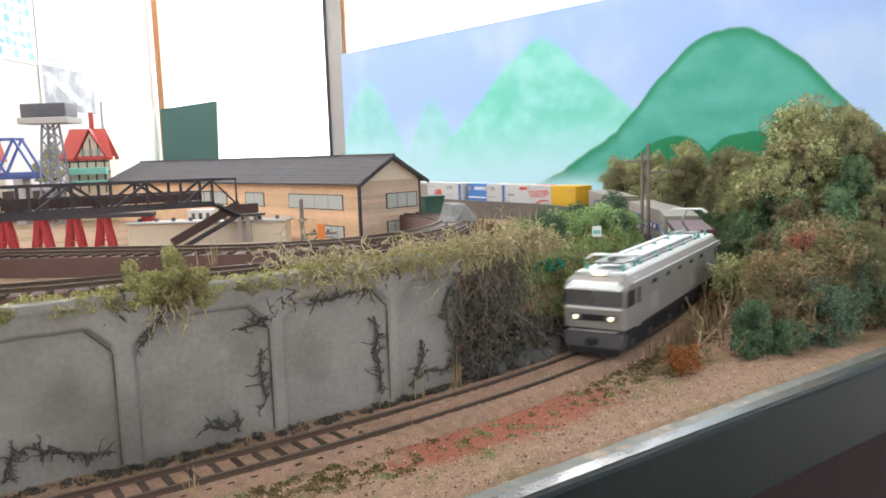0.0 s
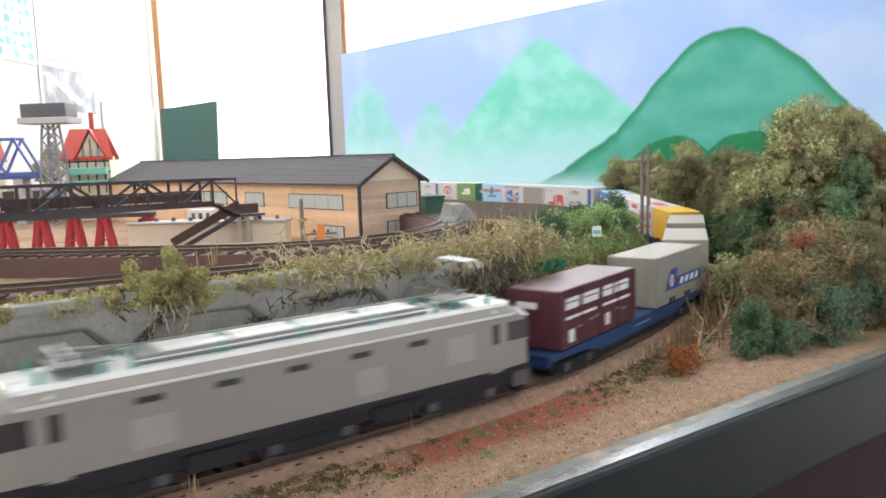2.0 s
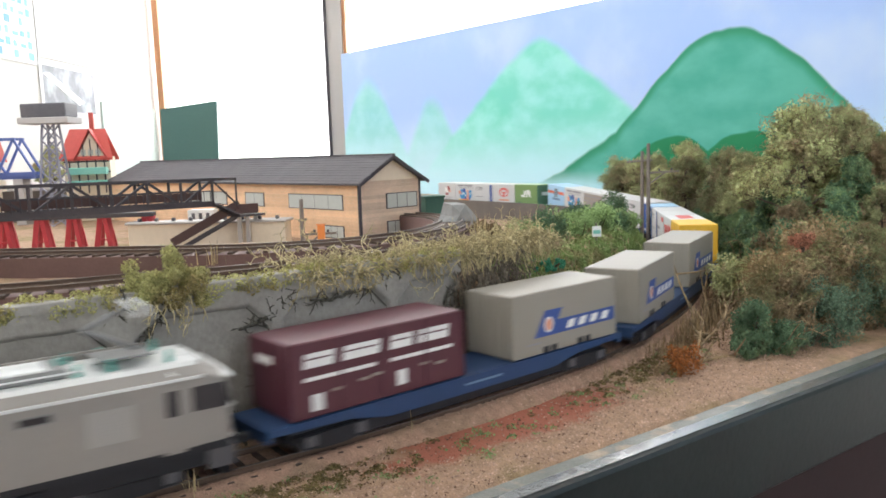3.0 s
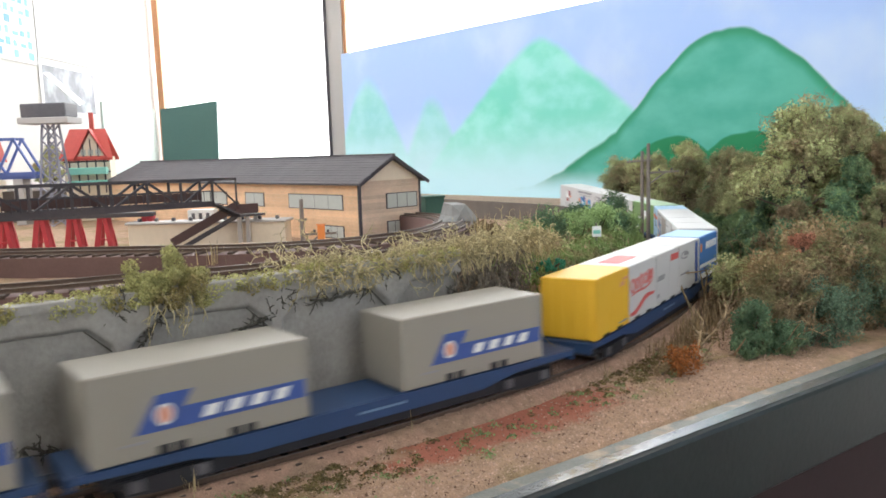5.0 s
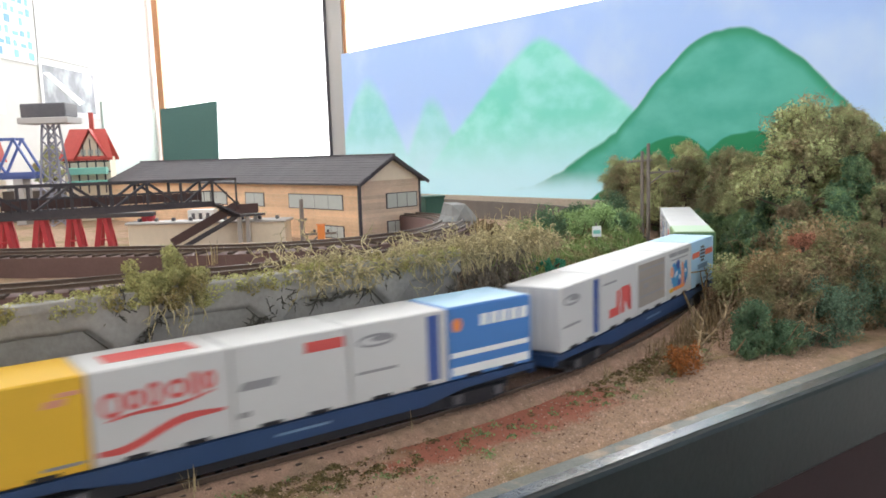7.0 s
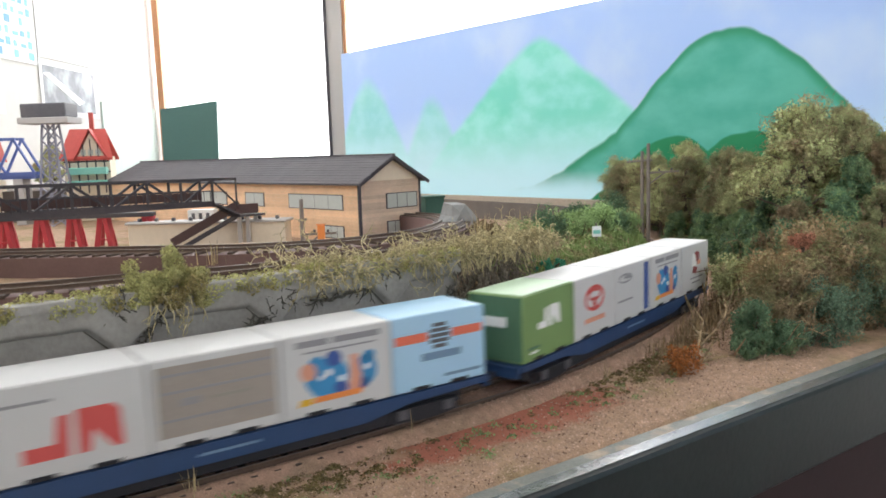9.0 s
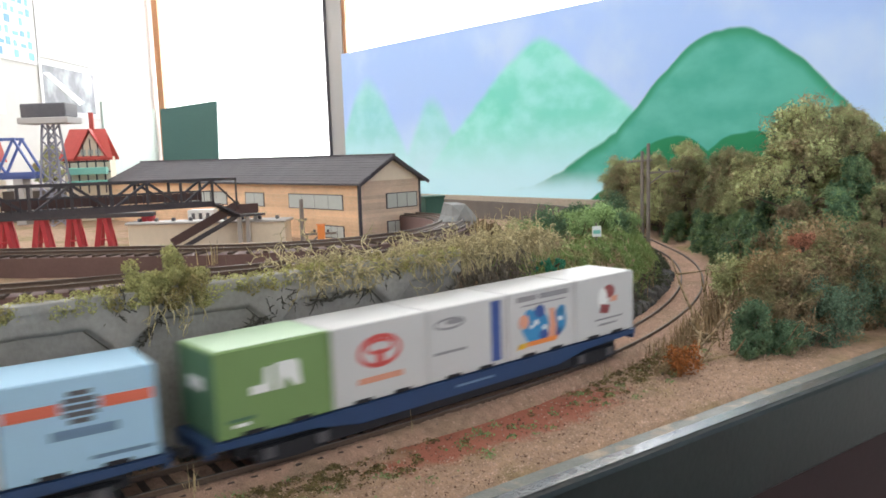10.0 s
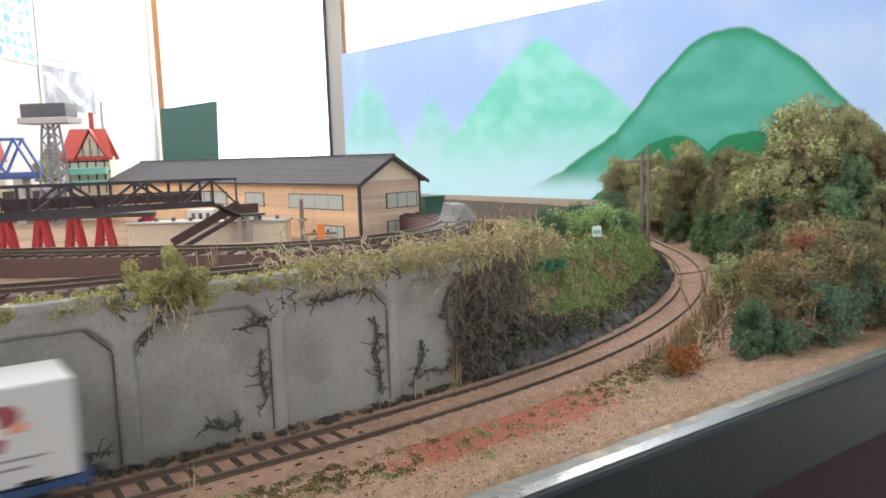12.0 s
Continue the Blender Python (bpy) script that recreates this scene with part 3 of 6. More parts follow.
def build_wall():
    wall = thing("retaining_wall", "grey concrete retaining wall with recessed panels, stained", "wall", kind="structure")
    ss = np.arange(-300, 208.1, 1.0)
    zz = np.concatenate([[-8], np.arange(-5, 59.6, 1.0), [60]])
    S2, Z2 = np.meshgrid(ss, zz)
    rec = np.zeros_like(S2)
    for a, b in BAYS:
        mid, half = (a + b) / 2, (b - a) / 2
        top = 49.0
        q = np.minimum(np.minimum(half - abs(S2 - mid), top - Z2), (half - abs(S2 - mid)) * 0.65 + (top + 1 - Z2) * 0.72 - 6.2)
        rec = np.maximum(rec, smooth01(q, -0.5, 0.5))
    o = 31.0 + 2.9 * rec + 0.35 * np.sin(S2 * 0.11) + 0.25 * np.sin(S2 * 0.37 + Z2 * 0.2)
    x, y, th = (np.interp(S2, LINE_S, a) for a in (LINE_X, LINE_Y, LINE_TH))
    X, Y = x - np.sin(th) * o, y + np.cos(th) * o
    sh = Shape()
    n = len(ss)
    sh.v = list(zip(X.ravel().tolist(), Y.ravel().tolist(), Z2.ravel().tolist()))
    sh.f = [(r * n + i, r * n + i + 1, (r + 1) * n + i + 1, (r + 1) * n + i) for r in range(len(zz) - 1) for i in range(n - 1)]
    part("face", sh, M_WALL, wall, smooth="raw")
    pts = [tuple(line(s, 36.0)) for s in np.arange(-300, 208.1, 8)]
    part("core", ribbon(pts, [(-2.6, -8), (18, -8), (18, 52), (2.5, 58), (-4.6, 58), (-2.6, 56)]), M_WALL, wall)
    cop = [tuple(line(s, 33.5)) for s in np.arange(-300, 209, 4)]
    part("coping", ribbon(cop, [(-3.4, 57.5), (3.5, 57.5), (3.5, 61), (-3.0, 61), (-3.4, 60.6)]), M_WALL, wall)
    for a, b in BAYS[:-1]:
        # thin dark line at the panel's edge
        p = [tuple(line(b - 0.2, 30.9 + 1.2, z)) for z in (-4, 39)]
        part("edge_line", Shape().beam(p[0], p[1], 0.55, 0.55), M_DARKVINE, wall, "dark line at the panel's edge")
        q = [tuple(line(b - k, 32.3, z)) for k, z in ((0.3, 39.6), (9.4, 48.6))]
        part("edge_line", Shape().beam(q[0], q[1], 0.45, 0.45), M_DARKVINE, wall, "dark line at the panel's edge")
    return wall


def build_parapet():
    pts = [tuple(line(s, 24)) for s in np.arange(880, 1900, 12)]
    ob = part("parapet", ribbon(pts, [(-2, -18), (3, -18), (3, 20), (-2, 20)]), M_TANWALL)
    tagged(ob, "low brown-grey wall beside the far track", "wall", kind="structure")


M_TANWALL = mat("brown_grey_wall", (0.17, 0.145, 0.125), 0.85, vary=0.3, scale=50)


# ---- the train ----
def decal(parent, ring, material, side, y=14.5, name="print", t=0.16):
    """A flat print on a long side; ring of (x, z) as seen from outside, x to the right."""
    sh = Shape()
    pts = [Vector((-x * side if side > 0 else x, side * y, z)) for x, z in ring]
    sh.poly(pts, (0, side, 0), t)
    return part(name, sh, material, parent)


def rect(x0, x1, z0, z1, slant=0.0):
    return [(x0, z0), (x1, z0), (x1 + slant, z1), (x0 + slant, z1)]


def oval(cx, cz, rx, rz, n=22, hole=None):
    return [(cx + rx * math.cos(2 * math.pi * i / n), cz + rz * math.sin(2 * math.pi * i / n)) for i in range(n)]


def ring_print(parent, cx, cz, rx, rz, w, material, side):
    sh = Shape()
    n = 28
    for i in range(n):
        a, b = 2 * math.pi * i / n, 2 * math.pi * (i + 1) / n
        q = [(cx + (rx - k) * math.cos(g), cz + (rz - k) * math.sin(g)) for g, k in ((a, 0), (b, 0), (b, w), (a, w))]
        sh.poly([Vector((-x * side, side * 14.5, z)) for x, z in q], (0, side, 0), 0.16)
    return part("print", sh, material, parent)


def container_shell(label, body, length=45.5, height=30.6, half=14.5, end=None, ribs=True, group="freight containers", pockets=True, roof=None):
    c = thing("container", label, "container", group)
    part("body", Shape().box(-length / 2, length / 2, -half, half, 0, height, c=0.55), body, c)
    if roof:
        # A paler panel puts the light on the roof into its colour.
        part("lit_roof_panel", Shape().box(-length / 2 + 1, length / 2 - 1, -half + 1, half - 1, height - 0.2, height + 0.25), roof, c)
    for e in (-1, 1):
        x = e * length / 2
        for k in (-9.2, -3.0, 3.0, 9.2):
            part("lock_rod", Shape().box(min(x, x + e * 0.35), max(x, x + e * 0.35), k - 0.3, k + 0.3, 1.5, height - 1.5), end or body, c)
    for side in (-1, 1):
        if ribs:
            for k in (-length / 2 + 0.6, length / 2 - 0.6):
                part("corner_post", Shape().box(k - 0.6, k + 0.6, min(side * half, side * (half + 0.25)), max(side * half, side * (half + 0.25)), 0.4, height - 0.4), body, c)
        if pockets:
            for k in (-9.5, 9.5):
                part("fork_pocket", Shape().box(k - 4.2, k + 4.2, min(side * (half - 0.5), side * (half + 0.12)), max(side * (half - 0.5), side * (half + 0.12)), -0.05, 1.5), M_BLACK, c)
    if end:
        part("end_panel", Shape().box(length / 2 - 0.1, length / 2 + 0.15, -half + 0.6, half - 0.6, 0.8, height - 0.8), end, c)
    return c


def c_yellow():
    c = container_shell("yellow freight container with a small orange mark", M_CYELLOW)
    for s in (-1, 1):
        decal(c, rect(10, 16, 22, 24.2, 1.2), M_SALMON, s)
        decal(c, rect(14, 21.5, 24.8, 26.2, 0.4), M_SALMON, s)
        decal(c, rect(9, 21, 2.6, 3.6), M_PGREY, s)
        for k in (-12, -4, 4):
            part("door_seam", Shape().box(k - 0.2, k + 0.2, min(s * 14.4, s * 14.62), max(s * 14.4, s * 14.62), 2, 29), M_CYELLOW, c)
    return c


def wave(x0, x1, z, amp, w, n=14, lean=0.0, phase=0.0):
    up = [(x0 + (x1 - x0) * i / n, z + lean * i / n + amp * math.sin(phase + 2.2 * math.pi * i / n)) for i in range(n + 1)]
    k = lambda i: w * (0.35 + 0.65 * math.sin(math.pi * min(1, (i + 1) / (n + 1))))
    return up + [(x, q - k(n - i)) for i, (x, q) in enumerate(up[::-1])]


def c_redwave():
    c = container_shell("white freight container with red wave and script-like marks", M_CWHITE)
    part("roof_mark", Shape().box(-15, 15, -6, 6, 30.5, 30.75), M_RED, c, "red rectangle on the roof")
    for s in (-1, 1):
        decal(c, wave(-22.5, 20, 5.4, 1.6, 3.0, lean=6.5, phase=3.4), M_RED, s)
        for k, (x, w) in enumerate(((-19, 7.5), (-11, 5.5), (-4.8, 5.5), (2, 7), (9.5, 4), (14, 4.5))):
            ring_print(c, x + w / 2 - 1, 19 + 0.55 * (x + 19) * 0.12, w / 2, 4.2 - 0.9 * (k % 2), 1.5, M_RED, s)
        decal(c, wave(-18, 17, 14.2, 0.6, 1.2, lean=3.2), M_RED, s)
    return c


def c_plain_white(mark=True):
    c = container_shell("white freight container with grey and red bars", M_CWHITE)
    for s in (-1, 1):
        decal(c, rect(-21, -8, 14.5, 17.5, 2.0), M_PGREY, s)
        decal(c, rect(5, 21, 23.5, 27.5), M_RED, s)
        decal(c, rect(-22, -17, 5, 7), M_PGREY, s)
        part("door_panel", Shape().box(-19.9 if s > 0 else 3.5, -3.5 if s > 0 else 19.9, min(s * 14.3, s * 14.6), max(s * 14.3, s * 14.6), 2.5, 28.5), M_CWHITE, c)
    return c


def c_stripe():
    c = container_shell("white freight container with a blue upright stripe", M_CWHITE)
    for s in (-1, 1):
        decal(c, rect(13, 18.6, 2.2, 29), M_NAVY, s)
        ring_print(c, -11, 23.5, 8.5, 2.6, 1.0, M_PGREY, s)
        decal(c, oval(-8, 24.0, 5.2, 1.1), M_PGREY, s)
        decal(c, rect(-20, -2, 11, 12.1), M_PGREY, s)
        part("door_seam", Shape().box(-20.6 * s - 0.2, -20.6 * s + 0.2, min(s * 14.4, s * 14.62), max(s * 14.4, s * 14.62), 1.5, 29), M_PGREY, c)
    return c


def c_blue():
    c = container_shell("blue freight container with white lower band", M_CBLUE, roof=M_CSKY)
    for s in (-1, 1):
        decal(c, rect(-22.4, 22.4, 1.6, 5.2), M_PWHITE, s)
        decal(c, rect(-22.4, 22.4, 9.2, 11.4), M_PWHITE, s)
        decal(c, oval(-18, 23, 2.6, 3), M_ORANGE, s)
        for k in range(5):
            decal(c, rect(-6 + k * 5.6, -1.6 + k * 5.6, 21, 26, 0.6), M_PWHITE, s)
    return c


def c_red_letters():
    c = container_shell("white freight container with a bold red emblem", M_CWHITE)
    for s in (-1, 1):
        decal(c, [(-14, 6), (-1, 6), (-0.5, 19), (-4, 19), (-5, 10.5), (-14, 10.5)], M_RED, s)
        decal(c, [(1.5, 6), (5, 6), (6, 13), (12, 6), (15, 6), (14.4, 18), (12, 20), (1.5, 20)], M_RED, s)
        decal(c, rect(-21, -5, 24, 25, 0), M_PGREY, s)
    return c


def c_taupe():
    c = container_shell("white freight container with grey-brown panelled sides", M_CWHITE)
    for s in (-1, 1):
        decal(c, rect(-20.5, 21, 4, 28), M_CTAUPE, s, t=0.12)
        for z in (9.2, 18.6, 24.4):
            decal(c, rect(-20, 20.5, z, z + 1.0), M_PGREY, s, t=0.2)
        decal(c, rect(-13, -6, 14, 16.6), M_PGREY, s, t=0.2)
        decal(c, rect(-3, 12, 14.6, 15.8), M_CBEIGE, s, t=0.2)
    return c


def c_picture():
    c = container_shell("white freight container with a colourful blue and orange print", M_CWHITE)
    for s in (-1, 1):
        decal(c, rect(-17, -4, 25.8, 28.2), M_PGREY, s)
        decal(c, rect(-2, 18, 25.8, 28.2), M_PGREY, s)
        decal(c, rect(-14, 16, 23.4, 24.1), M_PGREY, s)
        decal(c, oval(-5, 13.5, 9.0, 7.0), M_PBLUE, s)
        decal(c, oval(11.6, 13.4, 4.6, 6.0), M_PBLUE, s, t=0.2)
        decal(c, oval(-12.6, 16.5, 3.3, 3.3), M_SALMON, s, t=0.24)
        for k, (x, z, r) in enumerate(((-9, 19, 3.2), (-2, 20, 3.4), (-8, 9.5, 3.6), (0.5, 8.5, 3.0), (13, 18.5, 2.6), (10, 8.4, 2.6))):
            decal(c, oval(x, z, r, r * 0.9, 12), (M_PBLUE, M_NAVY)[k % 2], s, t=0.2)
        for x, z, r in ((-4.5, 15, 1.5), (-7.5, 13.5, 1.1), (12, 14.5, 1.3), (1, 12, 1.4)):
            decal(c, oval(x, z, r, r, 10), M_PWHITE, s, t=0.26)
        decal(c, [(3.5, 5), (8.5, 5), (9.5, 12), (8, 20), (5, 20.5), (4.5, 12)], M_SALMON, s, t=0.24)
        decal(c, rect(-11, 9, 4.6, 6.8, 1.0), M_ORANGE, s, t=0.28)
        decal(c, rect(-17, -12, 4.2, 6.6, 1.0), M_CYELLOW, s, t=0.28)
    return c


def c_sky():
    c = container_shell("pale blue freight container with an orange-red band", M_CSKY)
    for s in (-1, 1):
        decal(c, rect(-22.4, -6, 19.4, 23.0), M_RED_ORANGE, s)
        decal(c, rect(6, 22.4, 19.4, 23.0), M_RED_ORANGE, s)
        for z, h in ((16.6, 3.2), (18.8, 4.8), (21.0, 5.2), (23.2, 4.8), (25.4, 3.2)):
            decal(c, rect(-h, h, z - 0.75, z + 0.75), M_DKGREY, s)
        decal(c, rect(-9, 10.5, 11.4, 14.4), M_PBLUE_GREY, s)
        decal(c, rect(2, 21, 3.4, 4.6), M_PBLUE_GREY, s)
    return c


M_RED_ORANGE = mat("print_red_orange", (0.75, 0.17, 0.10), 0.5, vary=0.04, bump=0)
M_PBLUE_GREY = mat("print_blue_grey", (0.17, 0.27, 0.40), 0.5, vary=0.05, bump=0)


def c_green():
    c = container_shell("light green freight container with dark green end", M_CGREEN, end=M_CDKGREEN, roof=M_CGREENLIT)
    for s in (-1, 1):
        decal(c, [(-10, 13.6), (-1.8, 13.6), (-1.6, 22.5), (-4.2, 22.5), (-4.8, 16.6), (-10, 16.6)], M_PWHITE, s)
        decal(c, [(0, 13.5), (2.6, 13.5), (3.4, 18), (7.6, 13.5), (10, 13.5), (9.4, 21.8), (7.8, 23.2), (0, 23.2)], M_PWHITE, s)
        decal(c, rect(-19, -9, 5.4, 6.6), M_CDKGREEN, s)
        decal(c, rect(-17, -11, 3.4, 4.6), M_PWHITE, s)
    part("end_mark", Shape().box(23.2, 23.45, -6, 6, 16, 20.5), M_PWHITE, c)
    return c


M_CGREENLIT = mat("container_green_lit_roof", (0.50, 0.66, 0.46), 0.5, vary=0.05, scale=30, bump=0.03)


def c_emblem():
    c = container_shell("white freight container with a red oval emblem", M_CWHITE)
    for s in (-1, 1):
        ring_print(c, -1, 19, 10.5, 6.6, 1.7, M_RED, s)
        ring_print(c, -1, 20.6, 6.8, 3.2, 1.3, M_RED, s)
        decal(c, [(-3, 13.8), (1, 13.8), (0.6, 19.5), (-2.6, 19.5)], M_RED, s)
        decal(c, rect(-11.5, 10, 7, 9.4), M_SALMON, s)
    return c


def c_small_print():
    c = container_shell("white freight container with a small maroon figure print", M_CWHITE)
    for s in (-1, 1):
        decal(c, oval(3, 22, 4.6, 3.4), M_MAROONP, s)
        decal(c, oval(-2, 19, 3.6, 5.4), M_PWHITE, s, t=0.22)
        decal(c, [(-4, 12), (2, 11), (3.6, 15), (-3.6, 16.5)], M_MAROONP, s, t=0.24)
        decal(c, rect(4, 9, 16.6, 19.4, 0.6), M_SALMON, s, t=0.24)
        decal(c, rect(-8, 14, 8.2, 9.0), M_PGREY, s)
        decal(c, rect(-5, 9, 5.4, 6.3), M_PGREY, s)
    return c


M_MAROONP = mat("print_maroon", (0.33, 0.08, 0.08), 0.5, vary=0.1, bump=0)


def c_beige(length):
    c = container_shell("beige road trailer container with a slanted blue stripe", M_CBEIGE, length=length, height=29.4, half=15, pockets=False, group="road trailer containers")
    for s in (-1, 1):
        y = 15
        h = length / 2
        decal(c, [(-h + 14, 8), (-h + 26, 8), (-h + 33.5, 20), (-h + 21.5, 20)], M_NAVY, s, y)
        decal(c, [(-h + 26, 8), (h - 0.8, 8), (h - 0.8, 14.6), (-h + 30, 14.6)], M_NAVY, s, y)
        decal(c, oval(-h + 23.8, 13.2, 3.2, 3.6), M_PWHITE, s, y, t=0.24)
        decal(c, oval(-h + 23.8, 13.2, 2.4, 2.8), M_SALMON, s, y, t=0.3)
        for k in range(4):
            decal(c, rect(-h + 36 + k * 8.6, -h + 41 + k * 8.6, 9.4, 13.2, 2.0), M_PWHITE, s, y, t=0.24)
        decal(c, rect(-h + 9, -h + 18, 5.0, 5.9), M_PGREY, s, y)
        for k in (-15, -9.5, 9.5, 15):
            part("wheel_slot", Shape().box(k - 2, k + 2, min(s * 14, s * 15.1), max(s * 14, s * 15.1), 0.2, 3.2), M_BLACK, c)
    return c


def c_maroon(length=83):
    c = container_shell("dark maroon vehicle-carrying container with white upper panels", M_CMAROON, length=length, height=28.4, half=14.5, pockets=False, group="road trailer containers")
    for s in (-1, 1):
        for i, (x0, x1) in enumerate(((-36, -23), (-19, -2), (3, 14), (17, 33))):
            decal(c, rect(x0, x1, 18.6, 24, 0.8), M_PWHITE, s)
            decal(c, rect(x0 + 1, x1 - 1, 21.6, 22.2, 0.2), M_CMAROON, s, t=0.24)
        decal(c, rect(-36, -4, 13.8, 15.2, 0.4), M_PWHITE, s)
        decal(c, rect(3, 35, 13.8, 15.2, 0.4), M_PWHITE, s)
        decal(c, rect(-33, -28, 2.4, 8.6), M_PWHITE, s)
        decal(c, rect(6, 11, 3.6, 9.6), M_PWHITE, s)
        for x in (-24, -12, -6, 18, 26):
            decal(c, rect(x, x + 5, 7.5 + 0.6 * (x % 5), 8.6 + 0.6 * (x % 5)), M_CBEIGE, s)
        for k in (-41, -21, 0, 20, 41):
            part("rib", Shape().box(k - 0.5, k + 0.5, min(s * 14.4, s * 15), max(s * 14.4, s * 15), 0.5, 27.9), M_CMAROON, c)
    part("end_mark", Shape().box(length / 2, length / 2 + 0.4, -9, 2, 19, 22), M_PWHITE, c)
    return c


def bogie(parent, x, base=22.0, r=5.3):
    b = part("bogie", Shape().box(x - base / 2 - 6, x + base / 2 + 6, -11.5, 11.5, 5.0, 7.4, c=0.4), M_BLACK, parent)
    for s in (-1, 1):
        f = Shape()
        f.poly([(x - base / 2 - 5, s * 11.8, 2.6), (x - 5, s * 11.8, 1.2), (x + 5, s * 11.8, 1.2), (x + base / 2 + 5, s * 11.8, 2.6), (x + base / 2 + 5, s * 11.8, 7.2), (x - base / 2 - 5, s * 11.8, 7.2)], (0, s, 0), 1.6)
        part("side_frame", f, M_BLACK, b)
        for e in (-1, 1):
            part("axle_box", Shape().box(x + e * base / 2 - 2.2, x + e * base / 2 + 2.2, min(s * 13, s * 14.2), max(s * 13, s * 14.2), 3.2, 7), M_DKGREY, b)
    for e in (-1, 1):
        w = Shape()
        for s in (-1, 1):
            w.disc((x + e * base / 2, s * 8.3, r), (0, 1, 0), r, 2.2, 20)
        w.tube((x + e * base / 2, -8, r), (x + e * base / 2, 8, r), 1.0)
        part("wheelset", w, M_DKGREY, b)


def build_wagon(length, label):
    w = thing("flat_wagon", label, "wagon", "wagons of the train")
    h = length / 2
    part("deck", Shape().box(-h, h, -13.6, 13.6, 11.2, 13.4, c=0.3), M_WAGON, w)
    for s in (-1, 1):
        sh = Shape()
        z = [(-h + 1, 13.2), (h - 1, 13.2), (h - 1, 10.8), (h * 0.66, 9.6), (h * 0.48, 6.0), (-h * 0.48, 6.0), (-h * 0.66, 9.6), (-h + 1, 10.8)]
        sh.poly([(x, s * 12.9, q) for x, q in z], (0, s, 0), 1.4)
        part("side_sill", sh, M_WAGON, w)
        part("sill_mark", Shape().box(-14, 8, min(s * 14.3, s * 14.45), max(s * 14.3, s * 14.45), 9.3, 10.2), M_PBLUE_GREY, w)
    for e in (-1, 1):
        part("end_beam", Shape().box(min(e * h, e * (h - 2)), max(e * h, e * (h - 2)), -13, 13, 8.2, 13.3), M_WAGON, w)
        part("coupler", Shape().box(min(e * h, e * (h + 5.5)), max(e * h, e * (h + 5.5)), -2, 2, 7.2, 10.2, c=0.5), M_BLACK, w)
        bogie(w, e * h * 0.72)
    # Black blocks fill the gap, also standing in for deep shade beneath the wagon.
    part("underframe", Shape().box(-h * 0.6, h * 0.6, -12.8, 12.8, 1.6, 11.3, c=0.8), M_BLACK, w)
    part("brake_gear", Shape().box(-h * 0.9, h * 0.9, -9.5, 9.5, 3.4, 11, c=0.8), M_BLACK, w)
    return w


